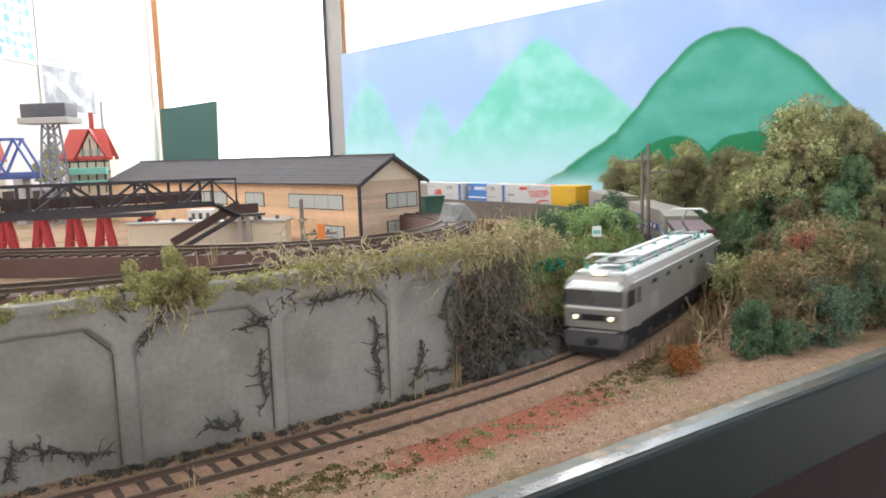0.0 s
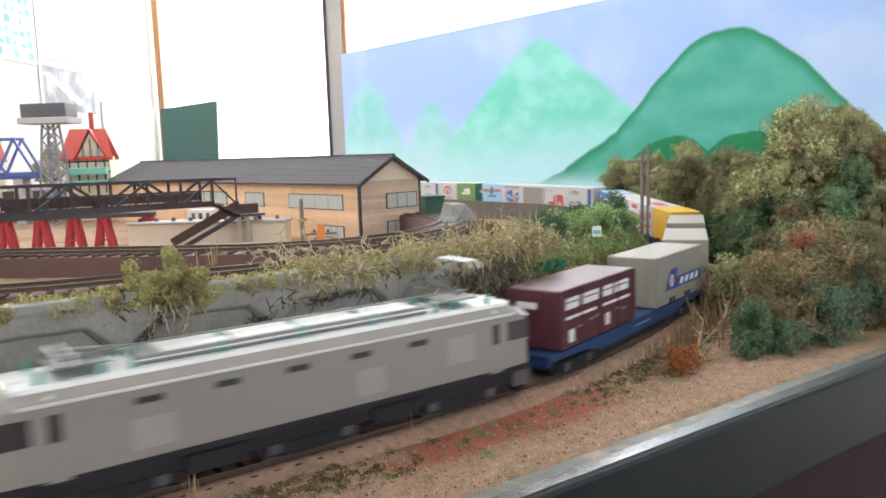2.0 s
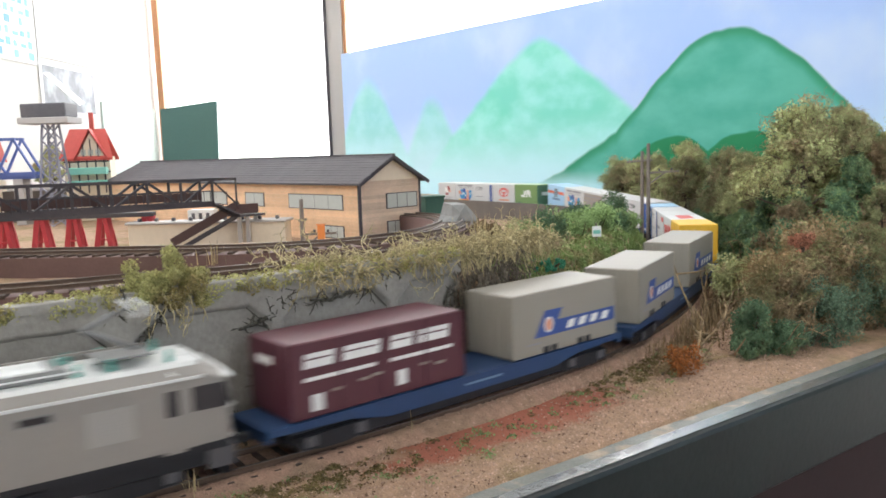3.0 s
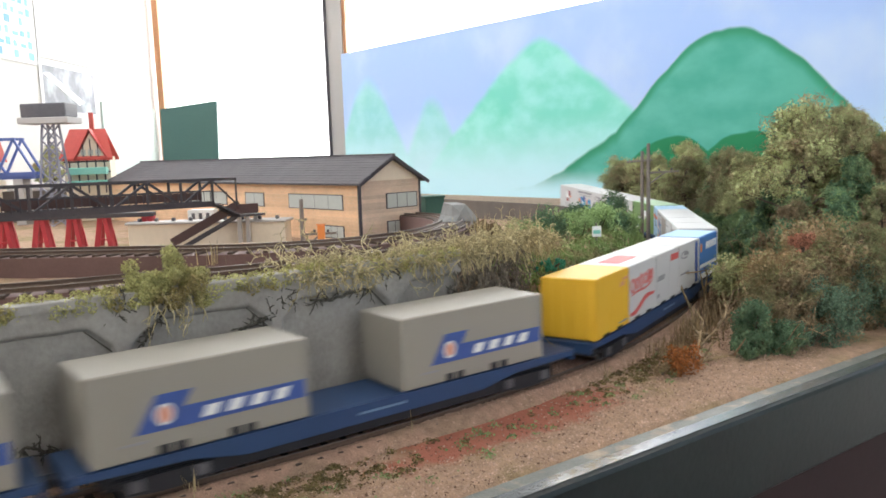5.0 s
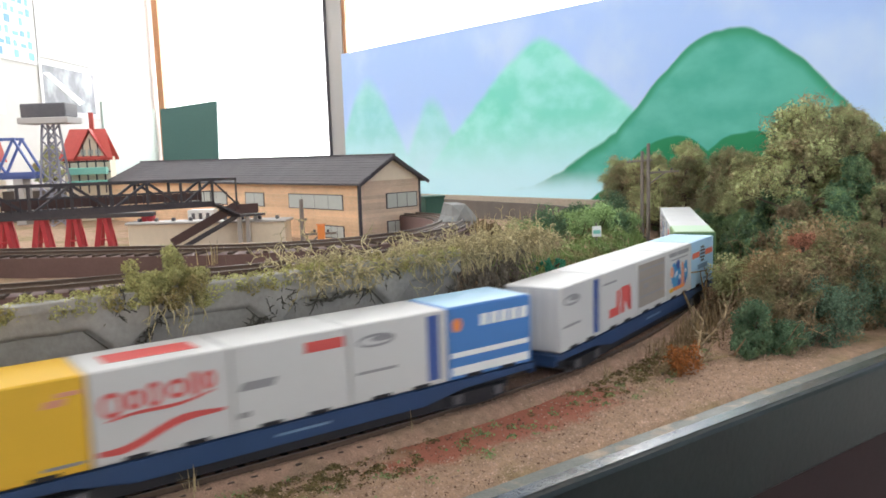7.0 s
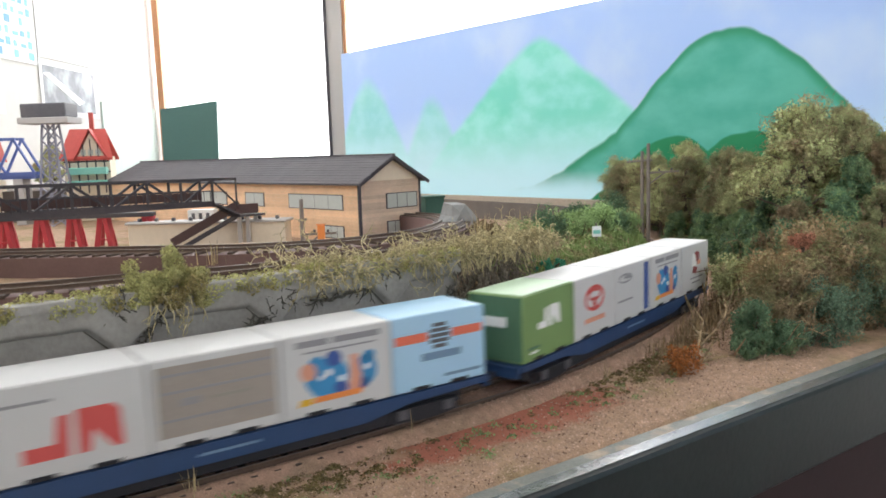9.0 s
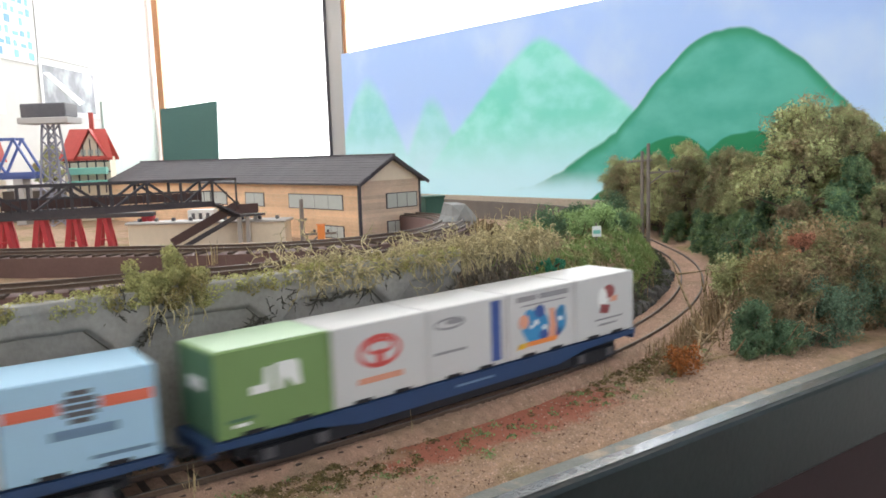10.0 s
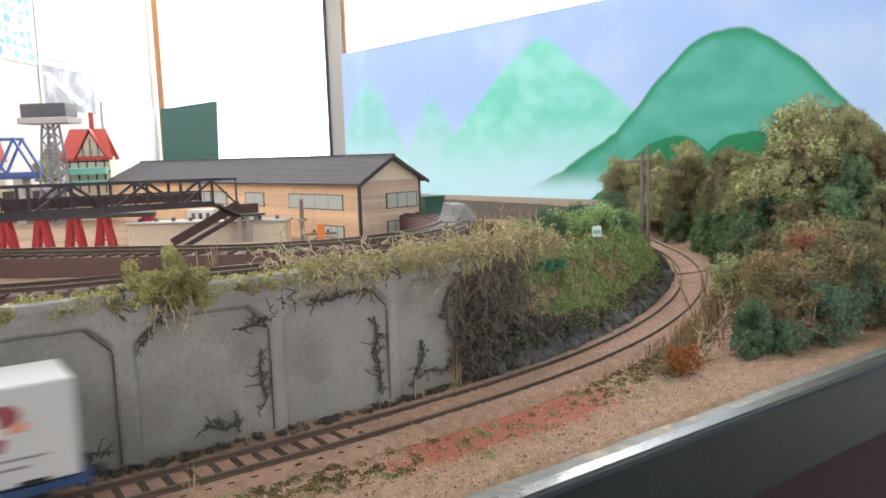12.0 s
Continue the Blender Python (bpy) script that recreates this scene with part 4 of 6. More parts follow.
def build_loco():
    lo = thing("electric_locomotive", "silver-grey electric locomotive with pale roof and lit headlights", "locomotive")
    H = 106.0
    W = 17.6
    # body: sections along x, each a ring of (y, z)
    def ring(k, zt, low=15.0):
        w = W * k
        return [(-w, low), (w, low), (w, low + 1), (w, 38.5 if zt > 40 else zt - 3.4), (w - 0.6, (38.5 if zt > 40 else zt - 3.4) + 0.8), (w - 3.4, zt), (-w + 3.4, zt), (-w + 0.6, (38.5 if zt > 40 else zt - 3.4) + 0.8), (-w, 38.5 if zt > 40 else zt - 3.4), (-w, low + 1)]
    secs = [(-H, 0.90, 38.0), (-H + 1.5, 0.955, 39.5), (-H + 7, 0.99, 41.5), (-H + 14, 1, 42), (H - 14, 1, 42), (H - 7, 0.99, 41.5), (H - 1.5, 0.955, 39.5), (H, 0.90, 38.0)]
    # the nose leans back above the belt line
    sh = Shape()
    n = 10
    for x, k, zt in secs:
        for y, z in ring(k, zt):
            lean = max(0.0, z - 26.0) * 0.14 if abs(x) > H - 8 else 0.0
            chin = max(0.0, 21.0 - z) * 0.12 if abs(x) > H - 2 else 0.0
            sh.v.append((x - math.copysign(lean + chin, x), y, z))
    for i in range(len(secs) - 1):
        sh.f += [(i * n + j, i * n + (j + 1) % n, (i + 1) * n + (j + 1) % n, (i + 1) * n + j) for j in range(n)]
    sh.f += [tuple(range(n))[::-1], tuple(range((len(secs) - 1) * n, len(secs) * n))]
    body = part("body", sh, M_LOCO, lo)
    # roof skin and gutter
    part("roof", Shape().prism([(-14.6, 41.7), (14.6, 41.7), (13.2, 42.9), (-13.2, 42.9)], -H + 9, H - 9, None, 1.5), M_LOCO_ROOF, lo, "pale whitish roof")
    for s in (-1, 1):
        part("gutter", Shape().box(-H + 10, H - 10, min(s * 17.2, s * 18.1), max(s * 17.2, s * 18.1), 37.8, 38.7), M_LOCO_ROOF, lo)
        # Black band that draws the dark line below the body side.
        part("lower_edge_band", Shape().box(-H + 2, H - 2, min(s * 17.0, s * 17.55), max(s * 17.0, s * 17.55), 12.6, 15.2), M_BLACK, lo)
        for k in range(5):
            x = -46 + k * 26
            wdw = part("side_window", Shape().box(x - 5, x + 5, min(s * 17.3, s * 17.75), max(s * 17.3, s * 17.75), 32.4, 35.4), M_GREY, lo)
            part("pane", Shape().box(x - 4.2, x + 4.2, min(s * 17.5, s * 17.85), max(s * 17.5, s * 17.85), 32.9, 34.9), M_GLASS, wdw)
        # Louvred panels in paler grey: their reflection is put into the colour.
        for x0, x1, z0, z1 in ((50, 64, 18, 28), (-30, -18, 18, 28), (-74, -60, 22, 33)):
            g = part("side_panel", Shape().box(x0, x1, min(s * 17.4, s * 17.7), max(s * 17.4, s * 17.7), z0, z1), M_PANELGREY, lo, "louvred panel, its sheen painted as a paler grey")
            for i in range(9):
                z = z0 + 0.6 + (z1 - z0 - 1.2) * i / 8
                part("louvre", Shape().box(x0 + 0.5, x1 - 0.5, min(s * 17.6, s * 17.78), max(s * 17.6, s * 17.78), z - 0.2, z + 0.2), M_PANELGREY, g)
        for e in (-1, 1):
            x = e * (H - 20)
            d = part("cab_door", Shape().box(x - 3.4, x + 3.4, min(s * 17.4, s * 17.72), max(s * 17.4, s * 17.72), 14, 36.5), M_LOCO, lo)
            part("door_window", Shape().box(x - 1.9, x + 1.9, min(s * 17.6, s * 17.9), max(s * 17.6, s * 17.9), 26.5, 35), M_GLASS, d)
            q = [(e * (H - 13.5), 26.8), (e * (H - 1.4), 26.8), (e * (H - 2.4), 35.0), (e * (H - 13.5), 35.0)]
            part("cab_side_window", Shape().poly([(a, s * 17.25, b) for a, b in q], (0, s, 0), 0.55), M_GLASS, lo)
    for e in (-1, 1):
        fx = lambda z: e * (H + 0.18 - max(0.0, z - 26.0) * 0.14)
        for y0, y1 in ((-15.4, -0.5), (0.5, 15.4)):
            part("windscreen", Shape().poly([(fx(27.2), y0, 27.2), (fx(27.2), y1, 27.2), (fx(34.6), y1, 34.6), (fx(34.6), y0, 34.6)], (e, 0, 0.4), 0.35), M_GLASS, lo, "dark windscreen")
        part("belt_ledge", Shape().box(min(e * (H - 2), e * (H + 0.9)), max(e * (H - 2), e * (H + 0.9)), -15.2, 15.2, 25.0, 26.4, c=0.4), M_LOCO_ROOF, lo)
        part("lamp_band", Shape().box(min(e * (H - 1), e * (H + 0.25)), max(e * (H - 1), e * (H + 0.25)), -12.6, 12.6, 19.2, 22.4), M_BLACK, lo)
        for s in (-1, 1):
            hl = part("headlight_housing", Shape().box(min(e * (H - 1), e * (H + 0.6)), max(e * (H - 1), e * (H + 0.6)), s * 9.5 - 3.0, s * 9.5 + 3.0, 19.4, 22.2, c=0.3), M_GREY, lo)
            part("lens", Shape().disc((e * (H + 0.6), s * 9.5, 20.8), (1, 0, 0), 1.15, 0.5, 16), M_LAMP if e > 0 else M_GLASS, hl, "lit headlight" if e > 0 else "dark tail lamp")
        part("skirt", Shape().prism([(-15, 5.0), (15, 5.0), (16, 12.9), (-16, 12.9)], e * H - 9 if e > 0 else e * H - 0.5, e * H + 0.5 if e > 0 else e * H + 9), M_DKGREY, lo)
        part("plough", Shape().prism([(-13, 1.6), (13, 1.6), (14, 5.4), (-14, 5.4)], e * (H - 2) - 2, e * (H - 2) + 2.5), M_BLACK, lo)
        part("coupler", Shape().box(min(e * H, e * (H + 5)), max(e * H, e * (H + 5)), -2.4, 2.4, 7.2, 10.8, c=0.6), M_BLACK, lo)
        part("handrail", Shape().beam((e * (H + 1.4), -13, 14.2), (e * (H + 1.4), 13, 14.2), 0.5, 0.5), M_LOCO_ROOF, lo)
        brow = Shape()
        # pale visor that runs forward over the windscreen and slopes down to its edge
        top = [(H - 20, 15.2, 42.3), (H - 9, 14.6, 41.4), (H - 1, 13.6, 38.6), (H + 1.6, 13.0, 36.2)]
        for (x0, w0, z0), (x1, w1, z1) in zip(top, top[1:]):
            brow.add([(e * x0, -w0 - 1.6, z0 - 2.6), (e * x0, -w0 + 1.5, z0), (e * x0, w0 - 1.5, z0), (e * x0, w0 + 1.6, z0 - 2.6), (e * x1, -w1 - 1.6, max(35.4, z1 - 2.2)), (e * x1, -w1 + 1.5, z1), (e * x1, w1 - 1.5, z1), (e * x1, w1 + 1.6, max(35.4, z1 - 2.2))],
                     [(0, 1, 5, 4), (1, 2, 6, 5), (2, 3, 7, 6), (3, 0, 4, 7), (0, 3, 2, 1), (4, 5, 6, 7)])
        part("roof_brow", brow, M_LOCO_ROOF, lo, "pale brow over the windscreen")
        # roof lamp fairing
        f = part("roof_lamp", Shape().box(min(e * (H - 16), e * (H - 8)), max(e * (H - 16), e * (H - 8)), -5, 5, 41.2, 43.6, c=0.9), M_LOCO_ROOF, lo)
        if e > 0:
            part("lens", Shape().box(H - 8.2, H - 7.8, -3, 3, 41.8, 43), M_LAMP, f, "lit roof lamp")
        bogie(lo, e * 70, 30, 6.4)
    bogie(lo, 0, 30, 6.4)
    part("underframe", Shape().box(-H + 8, H - 8, -14.5, 14.5, 6.5, 13, c=0.5), M_BLACK, lo)
    for x in (-36, 37):
        part("equipment_box", Shape().box(x - 11, x + 11, -16, 16, 4.5, 11.5, c=0.6), M_BLACK, lo)
    # roof equipment
    part("roof_duct", Shape().box(-58, 58, -9, 9, 42.7, 45.9, c=0.7), M_GREY, lo, "grey duct along the roof")
    for x in (-40, -14, 12, 38):
        part("hatch", Shape().box(x - 12, x + 12, -8.2, 8.2, 45.6, 46.6, c=0.35), M_LOCO_ROOF, lo)
    for s in (-1, 1):
        part("roof_rail", Shape().beam((-60, s * 11, 45), (60, s * 11, 45), 0.5, 0.5), M_LOCO_ROOF, lo)
        for x in (-88, -70, -60, -30, 0, 30, 60, 70, 88):
            ins = Shape()
            for i in range(3):
                ins.disc((x, s * 10, 43.6 + i * 1.1), (0, 0, 1), 1.3 - 0.2 * i, 0.7, 10)
            ins.tube((x, s * 10, 42.4), (x, s * 10, 47), 0.6)
            part("insulator", ins, M_TEAL, lo, "sea-green ribbed insulator")
    part("busbar", Shape().beam((-84, 0, 48.2), (84, 0, 48.2), 0.7, 0.7), M_CCOPPER, lo)
    for s in (-1, 1):
        for x in (-56, -28, 0, 28, 56):
            part("busbar_post", Shape().tube((x, s * 2, 45.5), (x, 0, 48.2), 0.6), M_TEAL, lo)
    for x, up in ((75, 3.0), (-75, 15.0)):
        p = part("pantograph", Shape().box(x - 9, x + 9, -8.5, 8.5, 45.8, 46.6, c=0.2), M_GREY, lo, "single-arm pantograph")
        e = 1 if x > 0 else -1
        knee = (x - e * 11, 0, 47 + up * 0.55)
        top = (x + e * 5, 0, 47.2 + up)
        part("lower_arm", Shape().tube((x + e * 6, 0, 46.6), knee, 0.9), M_GREY, p)
        part("upper_arm", Shape().tube(knee, top, 0.7), M_GREY, p)
        head = Shape()
        for d in (-2.2, 2.2):
            head.tube((top[0] + d, -10, top[2]), (top[0] + d, 10, top[2]), 0.5)
            for s in (-1, 1):
                head.tube((top[0] + d, s * 10, top[2]), (top[0] + d, s * 13, top[2] - 2.4), 0.5)
        part("collector", head, M_LOCO_ROOF, p)
    return lo


M_CCOPPER = mat("busbar", (0.33, 0.30, 0.27), 0.4, 0.6, vary=0.1, bump=0)

TRAIN = []  # (object, centre behind the front mark, half pivot distance, shift along the vehicle, lift)


def build_train():
    TRAIN.append((build_loco(), 369.5, 70.0, 0.0, 0.0))

    def wagon(u0, u1, label, loads):
        c, h = (u0 + u1) / 2, (u1 - u0) / 2
        TRAIN.append((build_wagon(u1 - u0, label), c, h * 0.72, 0.0, 0.0))
        for make, a, b in loads:
            TRAIN.append((make, c, h * 0.72, c - (a + b) / 2, 14.0))
    wagon(486, 689, "dark blue container flat wagon behind the locomotive", [(c_maroon(83), 495.5, 578.5), (c_beige(74), 608, 682)])
    wagon(694, 919, "dark blue container flat wagon with an empty middle", [(c_beige(76), 701, 777), (c_beige(77), 819, 896)])
    p = 46.2
    for u, kinds in ((928.5, (c_yellow, c_redwave, c_plain_white, c_stripe, c_blue)),
                     (1172.5, (c_stripe, c_red_letters, c_taupe, c_picture, c_sky)),
                     (1419.5, (c_green, c_emblem, c_stripe, c_picture, c_small_print))):
        wagon(u - 3, u + 5 * p + 3, "blue container flat wagon loaded with five containers", [(k(), u + i * p, u + (i + 1) * p) for i, k in enumerate(kinds)])


def vehicle_pose(t, u, half, shift, lift):
    s = u - SPEED * t - float(np.interp(t, [0, 0.5, 1.5, 2.5, 5, 9, 10.5, 12], [-6, -4, 0.3, 1.3, 1.5, 1.5, 0.8, 0]))
    a, b = line(s - half), line(s + half)
    d = (a - b).normalized()
    side = Vector((0, 0, 1)).cross(d).normalized()
    up = d.cross(side)
    o = (a + b) / 2 + d * shift + up * lift
    m = Matrix((d, side, up)).transposed().to_4x4()
    m.translation = o * MM
    return m


def motions():
    for ob, u, half, shift, lift in TRAIN:
        walk(ob, [(i * 0.4, vehicle_pose(i * 0.4, u, half, shift, lift)) for i in range(31)])


# ---- plants ----
def leaf_cloud(puffs, count, size, seed, flat=1.0):
    """Small bent leaves over a set of puffs (x, y, z, radius)."""
    rng = np.random.default_rng(seed)
    puffs = np.array(puffs, float)
    w = puffs[:, 3] ** 2
    k = rng.choice(len(puffs), count, p=w / w.sum())
    d = rng.normal(size=(count, 3))
    d /= np.linalg.norm(d, axis=1)[:, None]
    r = puffs[k, 3] * (0.62 + 0.46 * rng.random(count) ** 0.7)
    r = r * np.where(rng.random(count) < 0.12, rng.uniform(1.05, 1.45, count), 1.0)
    c = puffs[k, :3] + d * r[:, None] * np.array([1, 1, flat])
    nrm = d + rng.normal(size=(count, 3)) * 0.55
    nrm /= np.linalg.norm(nrm, axis=1)[:, None]
    t = np.cross(nrm, rng.normal(size=(count, 3)))
    t /= np.linalg.norm(t, axis=1)[:, None]
    b = np.cross(nrm, t)
    L = (size * (0.55 + 0.9 * rng.random(count)))[:, None]
    v = np.stack([c - t * L, c + b * L * 0.55 + nrm * L * 0.25, c + t * L, c - b * L * 0.55 + nrm * L * 0.25], 1).reshape(-1, 3)
    sh = Shape()
    sh.v = [tuple(p) for p in v.tolist()]
    sh.f = [(4 * i, 4 * i + 1, 4 * i + 2, 4 * i + 3) for i in range(count)]
    return sh


def clumped(puffs, seed, each=7, k=0.46):
    """Each puff broken up into smaller tufts over its surface."""
    rng = random.Random(seed)
    out = []
    for x, y, z, r in puffs:
        out.append((x, y, z, r * 0.6))
        for _ in range(each):
            d = Vector((rng.gauss(0, 1), rng.gauss(0, 1), rng.gauss(0.25, 1))).normalized() * r * rng.uniform(0.45, 0.95)
            out.append((x + d.x, y + d.y, z + d.z, r * k * rng.uniform(0.6, 1.25)))
    return out


def fibre_cloud(puffs, count, length, width, seed, droop=0.5):
    """Thin curling fibres that spring out of a set of puffs."""
    rng = np.random.default_rng(seed)
    puffs = np.array(puffs, float)
    w = puffs[:, 3] ** 2
    k = rng.choice(len(puffs), count, p=w / w.sum())
    d = rng.normal(size=(count, 3))
    d /= np.linalg.norm(d, axis=1)[:, None]
    p = puffs[k, :3] + d * (puffs[k, 3] * rng.uniform(0.5, 1.0, count))[:, None]
    d = d + rng.normal(size=(count, 3)) * 0.7
    L = length * rng.uniform(0.5, 1.3, count)[:, None] / 4
    rows = []
    for i in range(5):
        d /= np.linalg.norm(d, axis=1)[:, None]
        u = np.cross(d, rng.normal(size=(count, 3)) * 0.3 + np.array([0.3, 0.9, 0.3]))
        u /= np.linalg.norm(u, axis=1)[:, None]
        rows += [p - u * width * (1 - 0.18 * i), p + u * width * (1 - 0.18 * i)]
        p = p + d * L
        d = d + rng.normal(size=(count, 3)) * 0.45 + np.array([0, 0, -droop * 0.4])
    sh = Shape()
    sh.v = [tuple(q) for q in np.stack(rows, 1).reshape(-1, 3).tolist()]
    sh.f = [(10 * i + 2 * j, 10 * i + 2 * j + 1, 10 * i + 2 * j + 3, 10 * i + 2 * j + 2) for i in range(count) for j in range(4)]
    return sh


def tree_shapes(seed, height, spread, low=0.25, puffs=16, leaves=3000, size=1.5):
    """Trunk with limbs, and a crown of uneven tufts."""
    rng = random.Random(seed)
    trunk = Shape()
    p = []
    base = Vector((0, 0, -4))
    top = Vector((rng.uniform(-3, 3), rng.uniform(-3, 3), height * 0.72))
    mid = (base + top) / 2 + Vector((rng.uniform(-2, 2), rng.uniform(-2, 2), 0))
    trunk.tube(base, mid, height * 0.028, height * 0.02)
    trunk.tube(mid, top, height * 0.02, height * 0.01)
    for i in range(puffs):
        q = (i + 0.5) / puffs
        z = height * (low + (0.93 - low) * q)
        reach = spread * (1.05 - 0.75 * q ** 1.6) * rng.uniform(0.35, 1.0)
        a = rng.uniform(0, 2 * math.pi)
        c = Vector((math.cos(a) * reach, math.sin(a) * reach, z + rng.uniform(-3, 3)))
        p.append((c.x, c.y, c.z, spread * rng.uniform(0.16, 0.34)))
        s = mid.lerp(top, q) if q > 0.3 else base.lerp(mid, 0.5 + q)
        trunk.tube(s, c, height * 0.010, height * 0.004, 4)
    p.append((0, 0, height * 0.9, spread * 0.3))
    p = clumped(p, seed)
    return trunk, leaf_cloud(p, leaves, size, seed), fibre_cloud(p, leaves // 12, spread * 0.3, 0.2, seed + 7)


def bush_shape(seed, width, height, puffs=12, leaves=1500, size=1.2):
    rng = random.Random(seed)
    p = []
    for i in range(puffs):
        a, r = rng.uniform(0, 2 * math.pi), width / 2 * math.sqrt(rng.random()) * 0.8
        z = height * rng.uniform(0.1, 0.78) * (1 - 0.5 * (2 * r / width) ** 2)
        p.append((math.cos(a) * r, math.sin(a) * r, z, min(width, height) * rng.uniform(0.2, 0.34)))
    p = clumped(p, seed, 6)
    return leaf_cloud(p, leaves, size, seed)


TREE_KINDS = {}


def tree(kind, label, x, y, z, scale=1.0, group="trees of the slope"):
    if kind not in TREE_KINDS:
        spec = {"olive": (M_LEAF_OLIVE, 52, 22, 0.22, M_STRAW2), "tall": (M_LEAF_OLIVE, 78, 30, 0.2, M_STRAW2), "brown": (M_LEAF_BROWN, 46, 24, 0.1, M_STRAW2), "green": (M_LEAF_DARK, 40, 19, 0.12, M_LEAF_GREEN)}[kind]
        TREE_KINDS[kind] = []
        for k in range(4):
            t, c, f = tree_shapes(100 * len(TREE_KINDS) + k, spec[1], spec[2], spec[3], puffs=44 if kind == "tall" else 30, leaves=19000 if kind == "tall" else 13000, size=0.8)
            TREE_KINDS[kind].append((t.mesh("trunk", M_BARK), c.mesh("crown", spec[0], "raw"), f.mesh("twig_tangle", spec[4], "raw")))
    n = len(TREE_KINDS[kind])
    tm, cm, fm = TREE_KINDS[kind][int(abs(x * 7 + y * 3)) % n]
    t = thing("tree", label, "tree", group, place(x, y, z, (x * 13 + y * 7) % 360))
    t.scale = (scale, scale, scale)
    for nm, me in (("trunk", tm), ("crown", cm), ("twig_tangle", fm)):
        o = new(nm, me)
        o.parent = t
    return t


def bush(label, material, x, y, z, width, height, seed, leaves=1500, size=1.2, group="bushes"):
    b = thing("bush", label, "bush", group, place(x, y, z))
    part("foliage", bush_shape(seed, width, height, puffs=20, leaves=int(leaves * 2.2), size=size * 0.62), material, b, smooth="raw")
    st = Shape()
    rng = random.Random(seed)
    for i in range(5):
        st.tube((0, 0, -3), (rng.uniform(-0.3, 0.3) * width, rng.uniform(-0.3, 0.3) * width, height * 0.6), 0.5, 0.2, 4)
    part("stems", st, M_BARK, b)
    return b


def blades(sh, x, y, z, n, height, spread, rng, lean=0.35, width=0.28):
    for i in range(n):
        a = rng.uniform(0, 2 * math.pi)
        px, py = x + rng.gauss(0, spread), y + rng.gauss(0, spread)
        h = height * rng.uniform(0.5, 1.1)
        dx, dy = math.cos(a) * h * rng.uniform(0, lean), math.sin(a) * h * rng.uniform(0, lean)
        u = (math.cos(a + 1.57) * width, math.sin(a + 1.57) * width)
        sh.add([(px - u[0], py - u[1], z - 1), (px + u[0], py + u[1], z - 1), (px + dx * 0.4 + u[0] * 0.7, py + dy * 0.4 + u[1] * 0.7, z + h * 0.6), (px + dx * 0.4 - u[0] * 0.7, py + dy * 0.4 - u[1] * 0.7, z + h * 0.6), (px + dx, py + dy, z + h)], [(0, 1, 2, 3), (3, 2, 4)])


def gz(x, y):
    return gz_fast(x, y)


def strand(sh, p, d, length, r, rng, wander=0.5, pull=(0, 0, 0), n=9, fork=0.25, depth=0):
    """A wandering twig that may fork."""
    p, d = Vector(p), Vector(d).normalized()
    step = length / n
    for i in range(n):
        d = (d + Vector((rng.uniform(-1, 1), rng.uniform(-1, 1), rng.uniform(-1, 1))) * wander + Vector(pull)).normalized()
        q = p + d * step
        k = 1 - 0.75 * i / n
        sh.tube(p, q, r * k, r * max(0.25, k - 0.08), 4)
        p = q
        if depth < 2 and rng.random() < fork:
            strand(sh, p, d + Vector((rng.uniform(-1, 1), rng.uniform(-1, 1), rng.uniform(-1, 1))), length * 0.45, r * 0.7, rng, wander, pull, max(3, n // 2), fork, depth + 1)


